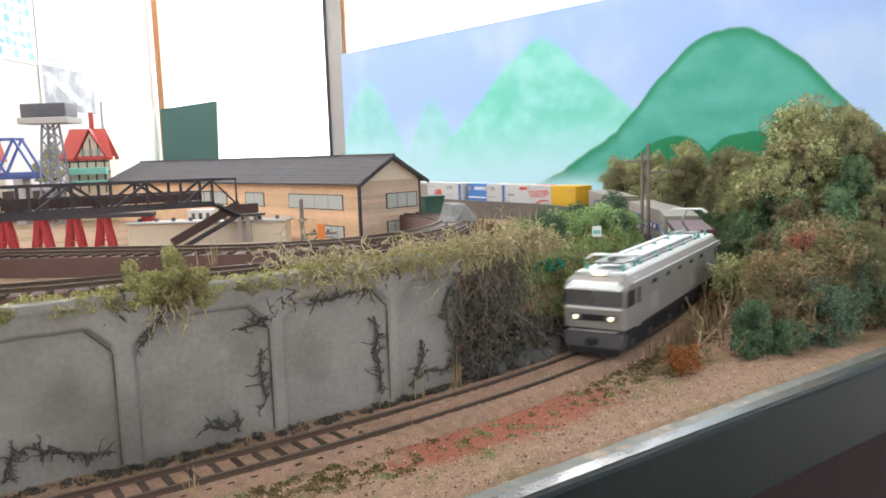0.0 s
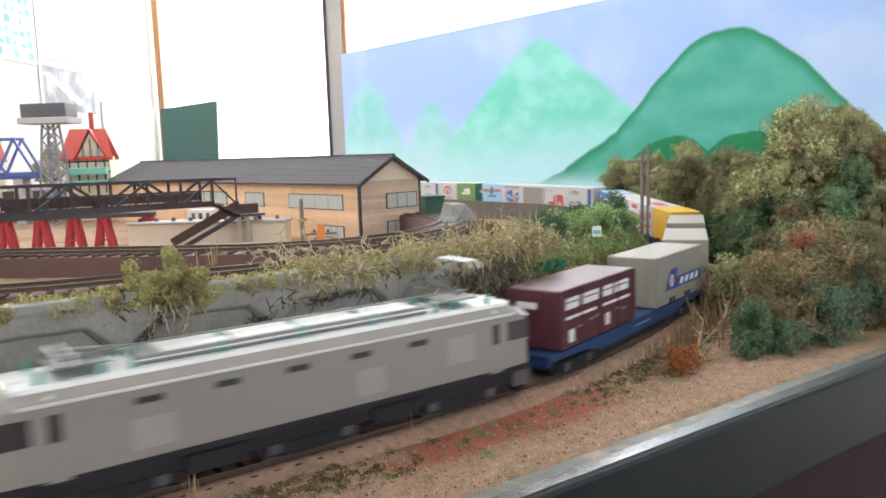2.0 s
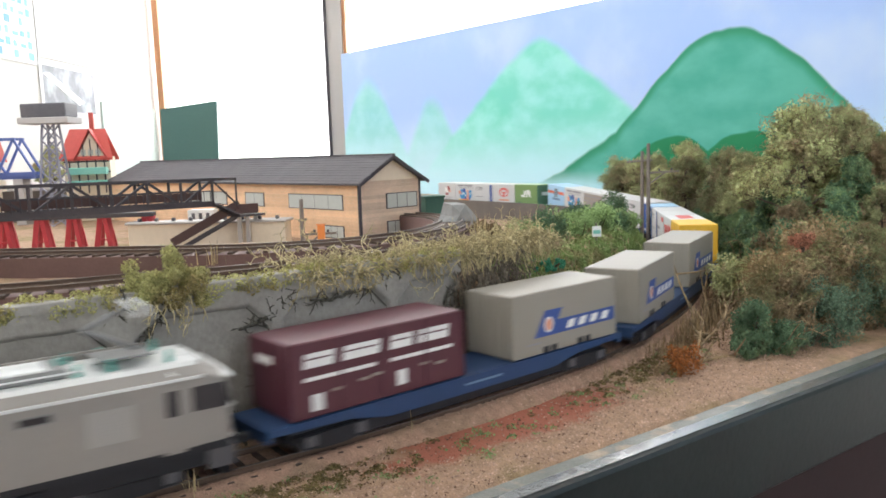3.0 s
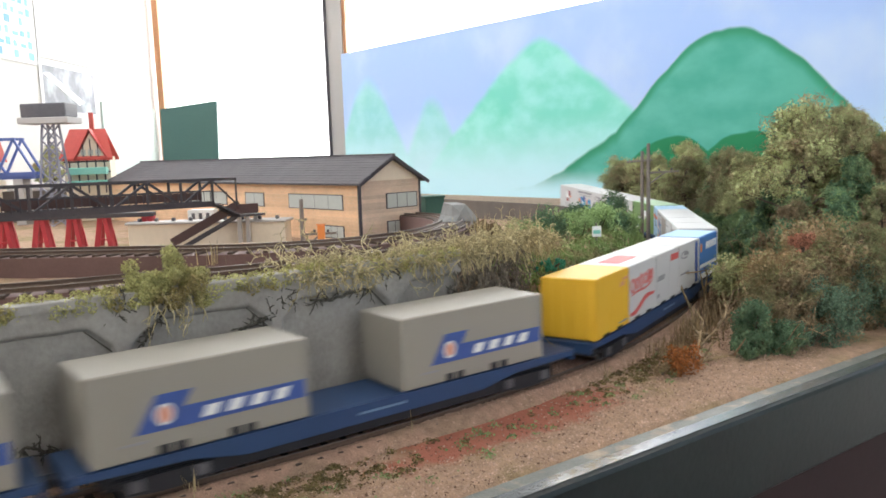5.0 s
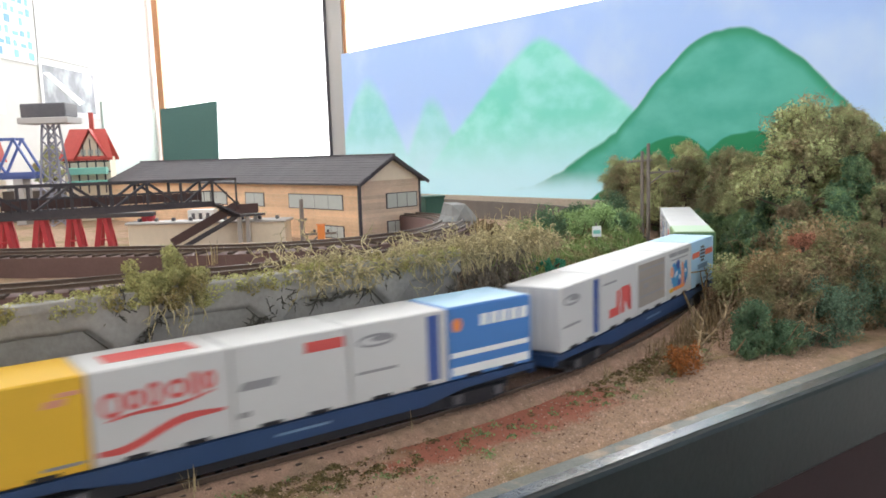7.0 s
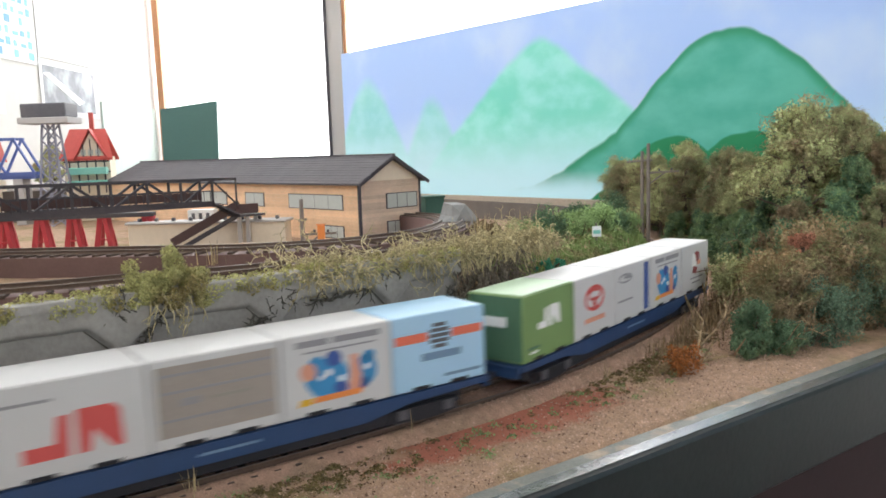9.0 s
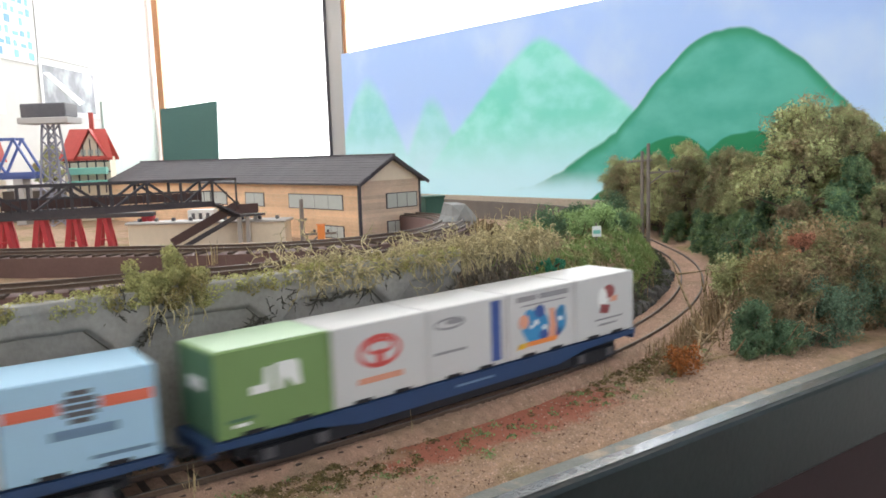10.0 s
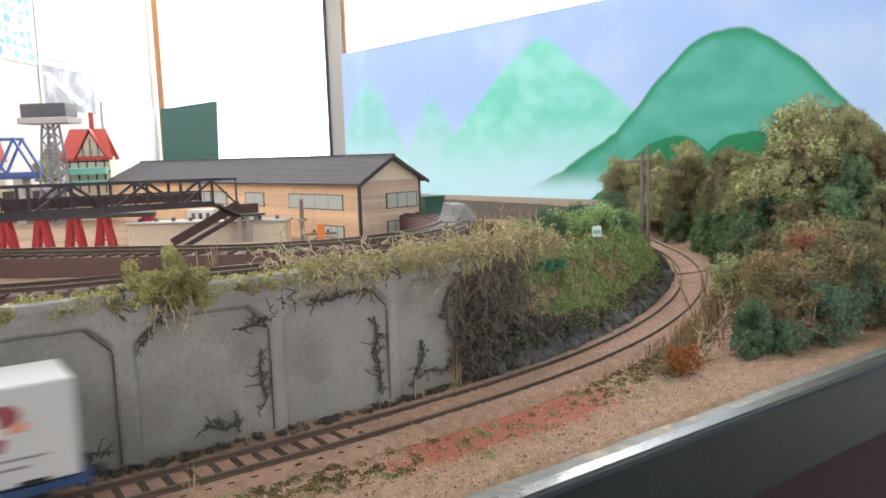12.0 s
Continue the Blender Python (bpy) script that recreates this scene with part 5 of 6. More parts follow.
def build_plants():
    rng = random.Random(11)
    # trees outside the curve
    placed = []

    def free(x, y, r):
        if all((x - a) ** 2 + (y - b) ** 2 > (0.5 * (r + c)) ** 2 for a, b, c in placed):
            placed.append((x, y, r))
            return True
        return False

    def scatter(n, s0, s1, o0, o1, kind, label, radius, lo, hi, sink=3):
        made = 0
        for _ in range(n * 14):
            if made == n:
                break
            p = line(rng.uniform(s0, s1), -rng.uniform(o0, o1))
            d = -(p.x - F0.x) * FD.y + (p.y - F0.y) * FD.x
            if d < 42 or not free(p.x, p.y, radius):
                continue
            tree(kind, label, p.x, p.y, gz(p.x, p.y) - sink, rng.uniform(lo, hi))
            made += 1
    for s, o, k in ((420, 128, 0.7), (395, 165, 0.75), (455, 112, 0.68), (350, 190, 0.8), (490, 150, 0.75)):
        p = line(s, -o)
        placed.append((p.x, p.y, 40))
        tree("tall", "tall olive and brown tree with lumpy crown", p.x, p.y, gz(p.x, p.y) - 6, k)
    for x, y, top in ((292, 646, 141), (330, 650, 132)):
        placed.append((x, y, 34))
        tree("tall", "tall olive and brown tree with lumpy crown", x, y, gz(x, y) - 6, (top + 6 - gz(x, y)) / 80)
    scatter(6, 800, 930, 34, 66, "tall", "tall olive tree with dry brown patches", 24, 0.95, 1.2)
    scatter(12, 600, 840, 34, 60, "green", "dark green bushy tree beside the track", 22, 0.75, 1.0)
    scatter(7, 470, 620, 36, 62, "green", "dark green bushy tree beside the track", 24, 0.7, 1.0)
    scatter(7, 450, 640, 66, 120, "green", "dark green tree among the olive trees", 30, 1.0, 1.3)
    scatter(14, 640, 880, 52, 100, "tall", "tall olive tree with dry brown patches", 27, 0.85, 1.08)
    scatter(14, 470, 660, 62, 140, "olive", "olive green tree with dry brown patches", 26, 0.9, 1.15)
    scatter(14, 390, 560, 50, 140, "brown", "withered brown tree with tangled twigs", 24, 0.7, 1.1)
    scatter(8, 330, 430, 75, 170, "brown", "withered brown tree with tangled twigs", 26, 0.8, 1.1)
    scatter(10, 560, 760, 130, 230, "olive", "olive green tree with dry brown patches", 34, 1.0, 1.25)
    # bushes at the foot of the slope
    for k, (x, y, z, w, h) in enumerate(((168, 424, 4, 24, 20), (162, 414, -6, 21, 17), (179, 418, -6, 22, 22), (172, 432, -6, 24, 18))):
        bush("round dark green bush at the slope's foot", M_LEAF_DARK, x, y, z, w, h, 21 + k, 2400, 1.0)
    bush("flat bluish green mat of moss near the table edge", M_LEAF_BLUE, 202, 434, -6, 34, 20, 33, 2600, 1.0)
    bush("dark bluish green bush near the table edge", M_LEAF_BLUE, 226, 452, -4, 42, 34, 24, 4600, 1.1)
    bush("dark bluish green bush near the table edge", M_LEAF_BLUE, 258, 478, -2, 44, 36, 25, 4200, 1.1)
    bush("withered brown bush on the slope", M_LEAF_BROWN, 205, 470, 4, 40, 44, 26, 3200, 1.5)
    bush("withered brown bush on the slope", M_LEAF_BROWN, 236, 500, 14, 46, 52, 27, 3600, 1.6)
    bush("withered olive bush on the slope", M_LEAF_OLIVE, 190, 500, 10, 36, 36, 28, 2600, 1.5)
    bush("salmon pink flowering bush among brown trees", M_LEAF_PINK, 214, 470, 44, 14, 12, 29, 700, 1.0)
    o = bush("rust orange dried bush beside the track", M_LEAF_ORANGE, 117, 386, -4, 20, 16, 30, 1100, 1.1)
    bush("grey brown low shrub beside the orange bush", M_LEAF_BROWN, 108, 384, -5, 14, 8, 31, 500, 0.9)
    # bushes on the inner bank
    for i, (x, y, z, w, h, m, lab) in enumerate((
            (101, 690, 37, 30, 30, M_LEAF_GREEN, "round green bush on the inner bank"), (124, 720, 38, 30, 34, M_LEAF_GREEN, "round green bush on the inner bank"),
            (143, 745, 38, 30, 38, M_LEAF_DARK, "dark green bush on the inner bank"), (163, 770, 36, 30, 40, M_LEAF_DARK, "dark green bush on the inner bank"),
            (110, 650, 36, 26, 22, M_LEAF_DARK, "dark green bush on the inner bank"), (76, 640, 40, 22, 14, M_LEAF_GREEN, "green bush on the inner bank"),
            (180, 815, 26, 22, 34, M_LEAF_BROWN, "dry brown shrub below the mast"), (58, 560, 46, 22, 16, M_LEAF_OLIVE, "olive shrub beside the upper track"),
            (36, 600, 48, 26, 20, M_LEAF_BROWN, "dry brown shrub beside the upper track"), (168, 752, 20, 20, 22, M_LEAF_GREEN, "bright green bush on the inner bank"))):
        bush(lab, m, x, y, gz_fast(x, y) - 3, w * 1.15, h * 1.12, 40 + i, 2000, 1.5)
    for i, (s, o, w, h) in enumerate(((300, 66, 22, 18), (322, 70, 24, 25), (348, 74, 25, 28), (376, 78, 25, 29), (410, 66, 25, 29), (440, 60, 25, 30), (474, 56, 24, 29), (508, 50, 22, 26))):
        p = line(s, o)
        bush("leafy green bush along the top of the bank" if i % 3 else "dark green bush along the top of the bank", M_LEAF_GREEN if i % 3 else M_LEAF_DARK, p.x, p.y, gz_fast(p.x, p.y) - 3, w, h, 140 + i, 2000, 1.4)
    # grassy bank
    sh, rng2 = Shape(), random.Random(5)
    for _ in range(2600):
        s, o = rng2.uniform(262, 600), rng2.uniform(27, 54)
        p = line(s, o)
        blades(sh, p.x, p.y, gz_fast(p.x, p.y) - 0.5, 3, 3.0, 1.2, rng2, 1.1, 0.4)
    tagged(part("bank_grass", sh, M_GRASS, smooth="raw"), "green static grass on the inner bank", "grass", kind="stuff")
    puffs = []
    for _ in range(1300):
        p = line(rng2.uniform(250, 660), rng2.uniform(27, 60))
        puffs.append((p.x, p.y, gz_fast(p.x, p.y) - 0.5, rng2.uniform(2, 5)))
    tagged(part("bank_moss", leaf_cloud(puffs, 100000, 0.66, 6, 0.6), M_GRASS, smooth="raw"), "green moss clumps on the inner bank", "moss", kind="stuff")
    p = line(300, 44)
    bush("emerald green moss cushion on the inner bank", M_EMERALD, p.x, p.y, gz_fast(p.x, p.y) - 3, 32, 8, 171, 2600, 0.8)
    sh = Shape()
    for k in range(16):
        p = line(268 + k * 13 + rng2.uniform(-4, 4), 21 + rng2.uniform(-1, 3))
        strand(sh, (p.x, p.y, gz_fast(p.x, p.y) - 1), (rng2.uniform(-0.15, 0.15), 0, 1), rng2.uniform(14, 26), 0.4, rng2, 0.1, (0, 0, 0), 6, 0.2)
    tagged(part("bank_saplings", sh, M_STRAW2, smooth="raw"), "thin bare saplings before the dark rocks", "saplings", kind="stuff")
    # rocks along the foot of the bank, the shade there put into their grey
    for i in range(46):
        s = 222 + i * 7.2
        p = line(s, 20.5 + rng.uniform(-1, 2.0))
        r = rng.uniform(3.5, 7.0)
        tagged(part("rock", rock_shape(i, r), M_ROCK, at=place(p.x, p.y, gz_fast(p.x, p.y) + r * 0.35, rng.uniform(0, 360))), "rough rock at the foot of the bank, its grey darkened for shade", "rock", "rocks of the bank")
    puffs = []
    for _ in range(300):
        s = rng2.uniform(216, 700)
        p = line(s, 21 + rng2.uniform(-2, 7))
        puffs.append((p.x, p.y, gz_fast(p.x, p.y) + rng2.uniform(-1, 6), rng2.uniform(2.2, 4.6)))
    # Leaf colour is kept dark to stand for the shade below the grass.
    tagged(part("bank_undergrowth", leaf_cloud(puffs, 20000, 0.8, 7), M_UNDER, smooth="raw"), "undergrowth along the foot of the bank, darkened to stand for shade", "undergrowth", kind="stuff")
    puffs = []
    for _ in range(120):
        s = rng2.uniform(255, 640)
        p = line(s, rng2.uniform(50, 84))
        puffs.append((p.x, p.y, gz_fast(p.x, p.y) + rng2.uniform(-1, 2), rng2.uniform(2.5, 5.5)))
    tagged(part("dry_cover", leaf_cloud(puffs, 16000, 0.9, 18, 0.8), M_LEAF_OLIVE, smooth="raw"), "dry olive ground cover above the bank", "ground cover", kind="stuff")
    # curtain of dead vines at the wall's end
    sh = Shape()
    for i in range(210):
        s = rng.uniform(204, 262)
        p = line(s, 31 + rng.uniform(-4, 8) + max(0, (s - 235) * 0.2), rng.uniform(30, 62))
        strand(sh, p, (rng.uniform(-1, 1), rng.uniform(-1, 1), -1.2), rng.uniform(18, 46), 0.45, rng, 0.55, (0, 0, -0.25), 9, 0.22)
    tagged(part("dead_vines", sh, M_DRYDARK, smooth="raw"), "curtain of dead brown vines over the wall's end", "vines", kind="stuff")
    puffs = []
    for i in range(60):
        s = rng.uniform(206, 300)
        p = line(s, 26 + rng.uniform(-3, 9), rng.uniform(-3, 36) * max(0.3, 1 - (s - 206) / 110))
        puffs.append((*p, rng.uniform(4, 8)))
    for i in range(90):
        s = rng.uniform(203, 262)
        p = line(s, 24 + rng.uniform(-4, 8), rng.uniform(-5, 14))
        puffs.append((*p, rng.uniform(3, 6)))
    tagged(part("dead_undergrowth", leaf_cloud(puffs, 16000, 1.0, 9), M_DARKVINE, smooth="raw"), "dark dead undergrowth below the vines", "undergrowth", kind="stuff")
    # dry runners along the wall's top
    sh = Shape()
    for i in range(330):
        s = rng.uniform(112, 285)
        p = line(s, 33 + rng.uniform(-5, 18), 58 + rng.uniform(0, 6))
        strand(sh, p, (rng.uniform(-1, 1), rng.uniform(-1, 1), rng.uniform(-0.4, 0.5)), rng.uniform(9, 22), 0.42, rng, 0.75, (0, 0, -0.08), 8, 0.3)
    tagged(part("dry_runners", sh, M_DRYVINE, smooth="raw"), "pale dry creepers along the top of the wall", "creepers", kind="stuff")
    puffs = []
    for i in range(90):
        s = rng.uniform(120, 290)
        p = line(s, 33 + rng.uniform(-5, 14), 57.5 + rng.uniform(-2, 3.5) * smooth01(s, 120, 220))
        puffs.append((*p, rng.uniform(2, 4.5)))
    tagged(part("creeper_tangle", fibre_cloud(puffs, 1700, 9, 0.4, 51, 1.0), M_DRYVINE, smooth="raw"), "pale tangled creepers hanging over the wall's top", "creepers", kind="stuff")
    # moss along the wall's top
    puffs = []
    for i in range(260):
        s = rng.uniform(-40, 205)
        p = line(s, 31.5 + rng.uniform(-3.0, 7), 59.5 + rng.uniform(-3, 2.0))
        puffs.append((*p, rng.uniform(1.5, 3.4)))
    tagged(part("wall_moss", leaf_cloud(puffs, 24000, 0.55, 12), M_LEAF_YELLOW, smooth="raw"), "yellow green moss along the top of the wall", "moss", kind="stuff")
    p = line(60, 33)
    mb = thing("moss_bush", "large yellow green moss bush hanging over the wall", "bush", "", place(p.x, p.y, 58, 38))
    pf = [(rng.uniform(-17, 18), rng.uniform(-5, 6), rng.uniform(0, 12) * (1 - abs(k - 9) / 26), rng.uniform(2.2, 4)) for k in range(26)]
    pf += [(2, -3, 16, 3), (-12, 0, 12, 3), (4, -1, 12, 4), (10, -4, 4, 5), (2, -5, -1, 4), (13, -5, -3, 3)]
    part("foliage", leaf_cloud(pf, 14000, 0.58, 13), M_LEAF_YELLOW, mb, smooth="raw")
    sh = Shape()
    for i in range(26):
        strand(sh, (rng.uniform(-8, 14), -4, rng.uniform(-2, 4)), (rng.uniform(-0.6, 0.6), -0.3, -1), rng.uniform(6, 13), 0.4, rng, 0.5, (0, 0, -0.2), 6, 0.3)
    part("root_tangle", sh, M_DRYVINE, mb, "hanging dry roots")
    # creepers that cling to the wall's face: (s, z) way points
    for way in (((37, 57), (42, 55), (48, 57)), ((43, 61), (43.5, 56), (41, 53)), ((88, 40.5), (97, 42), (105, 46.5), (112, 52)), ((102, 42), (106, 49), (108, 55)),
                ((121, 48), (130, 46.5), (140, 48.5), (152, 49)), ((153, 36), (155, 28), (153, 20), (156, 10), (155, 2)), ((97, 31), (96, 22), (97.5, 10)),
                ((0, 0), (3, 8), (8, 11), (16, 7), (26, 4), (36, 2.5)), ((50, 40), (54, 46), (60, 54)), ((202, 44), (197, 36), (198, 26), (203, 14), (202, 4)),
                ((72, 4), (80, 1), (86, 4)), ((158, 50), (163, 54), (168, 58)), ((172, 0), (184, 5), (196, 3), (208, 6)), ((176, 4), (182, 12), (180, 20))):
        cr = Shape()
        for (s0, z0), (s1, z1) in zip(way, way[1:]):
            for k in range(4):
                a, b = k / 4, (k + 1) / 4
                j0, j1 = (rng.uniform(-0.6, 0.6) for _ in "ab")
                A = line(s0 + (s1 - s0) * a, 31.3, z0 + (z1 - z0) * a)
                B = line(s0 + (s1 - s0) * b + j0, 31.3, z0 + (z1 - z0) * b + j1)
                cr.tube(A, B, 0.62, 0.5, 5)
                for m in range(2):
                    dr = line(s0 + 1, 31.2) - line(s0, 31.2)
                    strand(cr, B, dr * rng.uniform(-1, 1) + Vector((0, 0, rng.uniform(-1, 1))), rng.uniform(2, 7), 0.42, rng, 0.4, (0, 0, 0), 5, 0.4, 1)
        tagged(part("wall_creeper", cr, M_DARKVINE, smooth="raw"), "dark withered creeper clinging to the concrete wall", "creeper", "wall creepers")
    # litter at the wall's foot
    puffs = []
    for i in range(120):
        s = rng.uniform(-20, 215)
        p = line(s, 27.5 + rng.uniform(-3, 3), -4.5)
        puffs.append((*p, rng.uniform(1.0, 2.6)))
    tagged(part("foot_litter", leaf_cloud(puffs, 3600, 0.7, 15, 0.5), M_DARKVINE, smooth="raw"), "dark leaf litter along the foot of the wall", "litter", kind="stuff")
    # single tufts of pale grass
    for i, (s, o, h, n) in enumerate(((52, -13.5, 13, 11), (140, -14, 13, 4), (88, 27, 12, 5), (170, 27, 20, 5), (176, 27, 17, 6), (196, 24, 22, 7), (256, -21, 11, 5), (128, 20, 15, 3), (152, 24, 16, 3))):
        p = line(s, o)
        sh = Shape()
        blades(sh, 0, 0, 0, n, h, 1.6, random.Random(60 + i), 0.5, 0.22)
        tagged(part("grass_tuft", sh, M_STRAW, smooth="raw", at=place(p.x, p.y, -5)), "thin tuft of pale dry grass beside the track", "grass tuft", "dry grass tufts")
    sh = Shape()
    for _ in range(260):
        s, o = rng.uniform(300, 560), -rng.uniform(17, 36)
        p = line(s, o)
        blades(sh, p.x, p.y, gz_fast(p.x, p.y), 6, 15 if s > 330 else 8, 2.2, rng, 0.75, 0.26)
    tagged(part("dry_grass", sh, M_STRAW2, smooth="raw"), "dry brown grass between the track and the slope", "grass", kind="stuff")
    sh = Shape()
    for (x, y, z, n, h) in ((22, 545, 46, 22, 18), (30, 560, 46, 22, 20), (58, 590, 44, 10, 20), (66, 610, 42, 12, 24), (80, 600, 42, 8, 18), (-118, 405, 56, 10, 12)):
        blades(sh, x, y, z, n, h, 3.2, rng, 0.35, 0.35)
    tagged(part("pale_reeds", sh, M_STRAW, smooth="raw"), "pale dry reeds beside the upper track", "reeds", kind="stuff")
    puffs = []
    for i in range(110):
        p = line(rng.uniform(310, 480), -rng.uniform(56, 150))
        d = -(p.x - F0.x) * FD.y + (p.y - F0.y) * FD.x
        if d > 46:
            puffs.append((p.x, p.y, gz_fast(p.x, p.y) + rng.uniform(4, 34), rng.uniform(5, 10)))
    tagged(part("brown_tangle", fibre_cloud(puffs, 7500, 15, 0.24, 52, 0.8), M_TANGLE, smooth="raw"), "tangled brown dead stalks over the slope", "dead stalks", kind="stuff")
    # fallen branches at the slope
    twigs = Shape()
    for i, (a, b) in enumerate((((122, 396, -3), (160, 440, 12)), ((128, 398, -4), (152, 412, -2)), ((150, 470, -2), (166, 520, 30)), ((168, 500, 0), (172, 520, 26)))):
        strand(twigs, a, Vector(b) - Vector(a), (Vector(b) - Vector(a)).length, 1.1, rng, 0.12, (0, 0, 0), 8, 0.3)
    for _ in range(70):
        p = line(rng.uniform(330, 640), -rng.uniform(28, 90))
        strand(twigs, (p.x, p.y, gz_fast(p.x, p.y)), (rng.uniform(-0.5, 0.5), rng.uniform(-0.8, 0.2), 1), rng.uniform(15, 34), 0.55, rng, 0.2, (0, 0, 0), 7, 0.35)
    tagged(part("bare_twigs", twigs, M_STRAW2, smooth="raw"), "bare pale twigs standing on the slope", "twigs", kind="stuff")
    # low green and olive scatter on the near strip
    puffs = []
    for i in range(150):
        s, o = rng.uniform(20, 330), -rng.uniform(15, 52)
        p = line(s, o)
        d = -(p.x - F0.x) * FD.y + (p.y - F0.y) * FD.x
        if d > 6:
            puffs.append((p.x, p.y, gz_fast(p.x, p.y), rng.choice((0.8, 1.0, 1.3, 2.6))))
    tagged(part("green_scatter", leaf_cloud(puffs, 3600, 0.55, 16, 0.5), M_LEAF_GREEN, smooth="raw"), "small green weeds on the sandy strip", "weeds", kind="stuff")
    puffs = []
    for i in range(260):
        s, o = rng.gauss(*rng.choice(((90, 24), (270, 26), (300, 30)))), -rng.uniform(17, 40)
        p = line(s, o)
        puffs.append((p.x, p.y, gz_fast(p.x, p.y) + 0.2, rng.uniform(1.0, 2.6)))
    tagged(part("olive_scatter", leaf_cloud(puffs, 14000, 0.5, 17, 0.5), M_OLIVEMAT, smooth="raw"), "olive brown static grass on the sandy strip", "weeds", kind="stuff")
    puffs = []
    for i in range(4600):
        s, o = rng.uniform(-10, 470), -rng.uniform(9.5, 92)
        p = line(s, o)
        d = -(p.x - F0.x) * FD.y + (p.y - F0.y) * FD.x
        if d > 3.5:
            puffs.append((p.x, p.y, gz_fast(p.x, p.y) + 0.3, rng.uniform(0.2, 0.6)))
    tagged(part("dark_litter", leaf_cloud(puffs, 7000, 0.36, 19, 0.4), M_LITTER, smooth="raw"), "dark brown crumbs on the sandy strip", "litter", kind="stuff")
    # pebbles
    r8 = np.random.default_rng(8)
    n = 34000
    s, o = r8.uniform(-20, 520, n), r8.uniform(-100, 27, n)
    x, y, th = (np.interp(s, LINE_S, a) for a in (LINE_X, LINE_Y, LINE_TH))
    X, Y = x - np.sin(th) * o, y + np.cos(th) * o
    d = -(X - F0.x) * FD.y + (Y - F0.y) * FD.x
    ok = (d > 3.2) & (abs(abs(o) - 8.25) > 1.2)
    # few pebbles lie on the red soil
    ra, rb = (X - 27) * 0.777 + (Y - 322) * 0.629, -(X - 27) * 0.629 + (Y - 322) * 0.777
    ok = ok & (((ra / 72) ** 2 + (rb / 17) ** 2 > 0.8) | (r8.random(n) < 0.15))
    X, Y, o, s, d = X[ok], Y[ok], o[ok], s[ok], d[ok]
    Z = ground_sample(X, Y)
    fill = smooth01(s, 95, 165)
    inner = abs(o) < 22
    Z = np.where(inner, np.maximum(Z, -2.75 + 1.35 * fill - 3.4 * smooth01(abs(o), 11 + 3 * fill, 23)), Z)
    sh = Shape()
    sz = r8.uniform(0.25, 0.75, len(X)) * np.where(r8.random(len(X)) < 0.04, 1.7, 1)
    tet = np.array([(1, 0, -0.5), (-0.6, 0.9, -0.5), (-0.6, -0.9, -0.5), (0.1, 0.1, 0.8)])
    a = r8.uniform(0, 6.28, len(X))
    ca, sa = np.cos(a), np.sin(a)
    V = np.stack([np.stack([X + sz * (t[0] * ca - t[1] * sa), Y + sz * (t[0] * sa + t[1] * ca), Z + sz * t[2] * 0.8 + 0.1], -1) for t in tet], 1)
    sh.v = [tuple(q) for q in V.reshape(-1, 3).tolist()]
    sh.f = [tuple(4 * i + k for k in q) for i in range(len(X)) for q in ((0, 1, 3), (1, 2, 3), (2, 0, 3))]
    tagged(part("pebbles", sh, M_PEBBLE, smooth="raw"), "loose sandy pebbles beside the track", "pebbles", kind="stuff")


def rock_shape(seed, r):
    bm = bmesh.new()
    bmesh.ops.create_icosphere(bm, subdivisions=2, radius=r)
    for v in bm.verts:
        n = noise.noise(v.co * (1.6 / r) + Vector((seed * 3.1, 0, 0)))
        v.co *= 1 + 0.55 * n
        v.co.z *= 0.9
    sh = Shape().add([v.co for v in bm.verts], [[v.index for v in f.verts] for f in bm.faces])
    bm.free()
    return sh


def ground_sample(x, y):
    """Height of the ground sheet at many points."""
    g = GROUND["z"]
    x, y = np.asarray(x) - F0.x, np.asarray(y) - F0.y
    i = np.clip((x * FD.x + y * FD.y + 800) / STEP_G, 0, g.shape[1] - 1.001)
    j = np.clip((-x * FD.y + y * FD.x + 3) / STEP_G, 0, g.shape[0] - 1.001)
    i0, j0 = i.astype(int), j.astype(int)
    u, v = i - i0, j - j0
    return g[j0, i0] * (1 - u) * (1 - v) + g[j0, i0 + 1] * u * (1 - v) + g[j0 + 1, i0] * (1 - u) * v + g[j0 + 1, i0 + 1] * u * v


def gz_fast(x, y):
    return float(ground_sample(np.array([x]), np.array([y]))[0])


M_EMERALD = mat("emerald_moss", (0.06, 0.30, 0.17), 0.9, vary=0.45, island=0.5, bump=0)
M_LITTER = mat("brown_crumbs", (0.17, 0.10, 0.065), 0.9, vary=0.5, island=0.9, bump=0)
M_UNDER = mat("shade_dark_undergrowth", (0.11, 0.125, 0.075), 0.9, vary=0.5, island=0.9, bump=0, second=(0.12, 0.10, 0.075), second_scale=60)
M_DRYDARK = mat("dead_vine", (0.22, 0.185, 0.14), 0.9, vary=0.5, island=0.5, bump=0)
M_LEAF_BLUE = mat("bluish_moss", (0.13, 0.20, 0.125), 0.9, vary=0.45, island=0.9, objrand=0.3, bump=0)
M_STRAW2 = mat("brown_straw", (0.30, 0.215, 0.12), 0.9, vary=0.45, island=0.9, bump=0)
M_TANGLE = mat("rusty_stalks", (0.33, 0.22, 0.115), 0.9, vary=0.45, island=0.6, bump=0, second=(0.22, 0.20, 0.09), second_scale=30)
M_OLIVEMAT = mat("olive_static_grass", (0.20, 0.155, 0.06), 0.9, vary=0.5, island=0.9, bump=0)
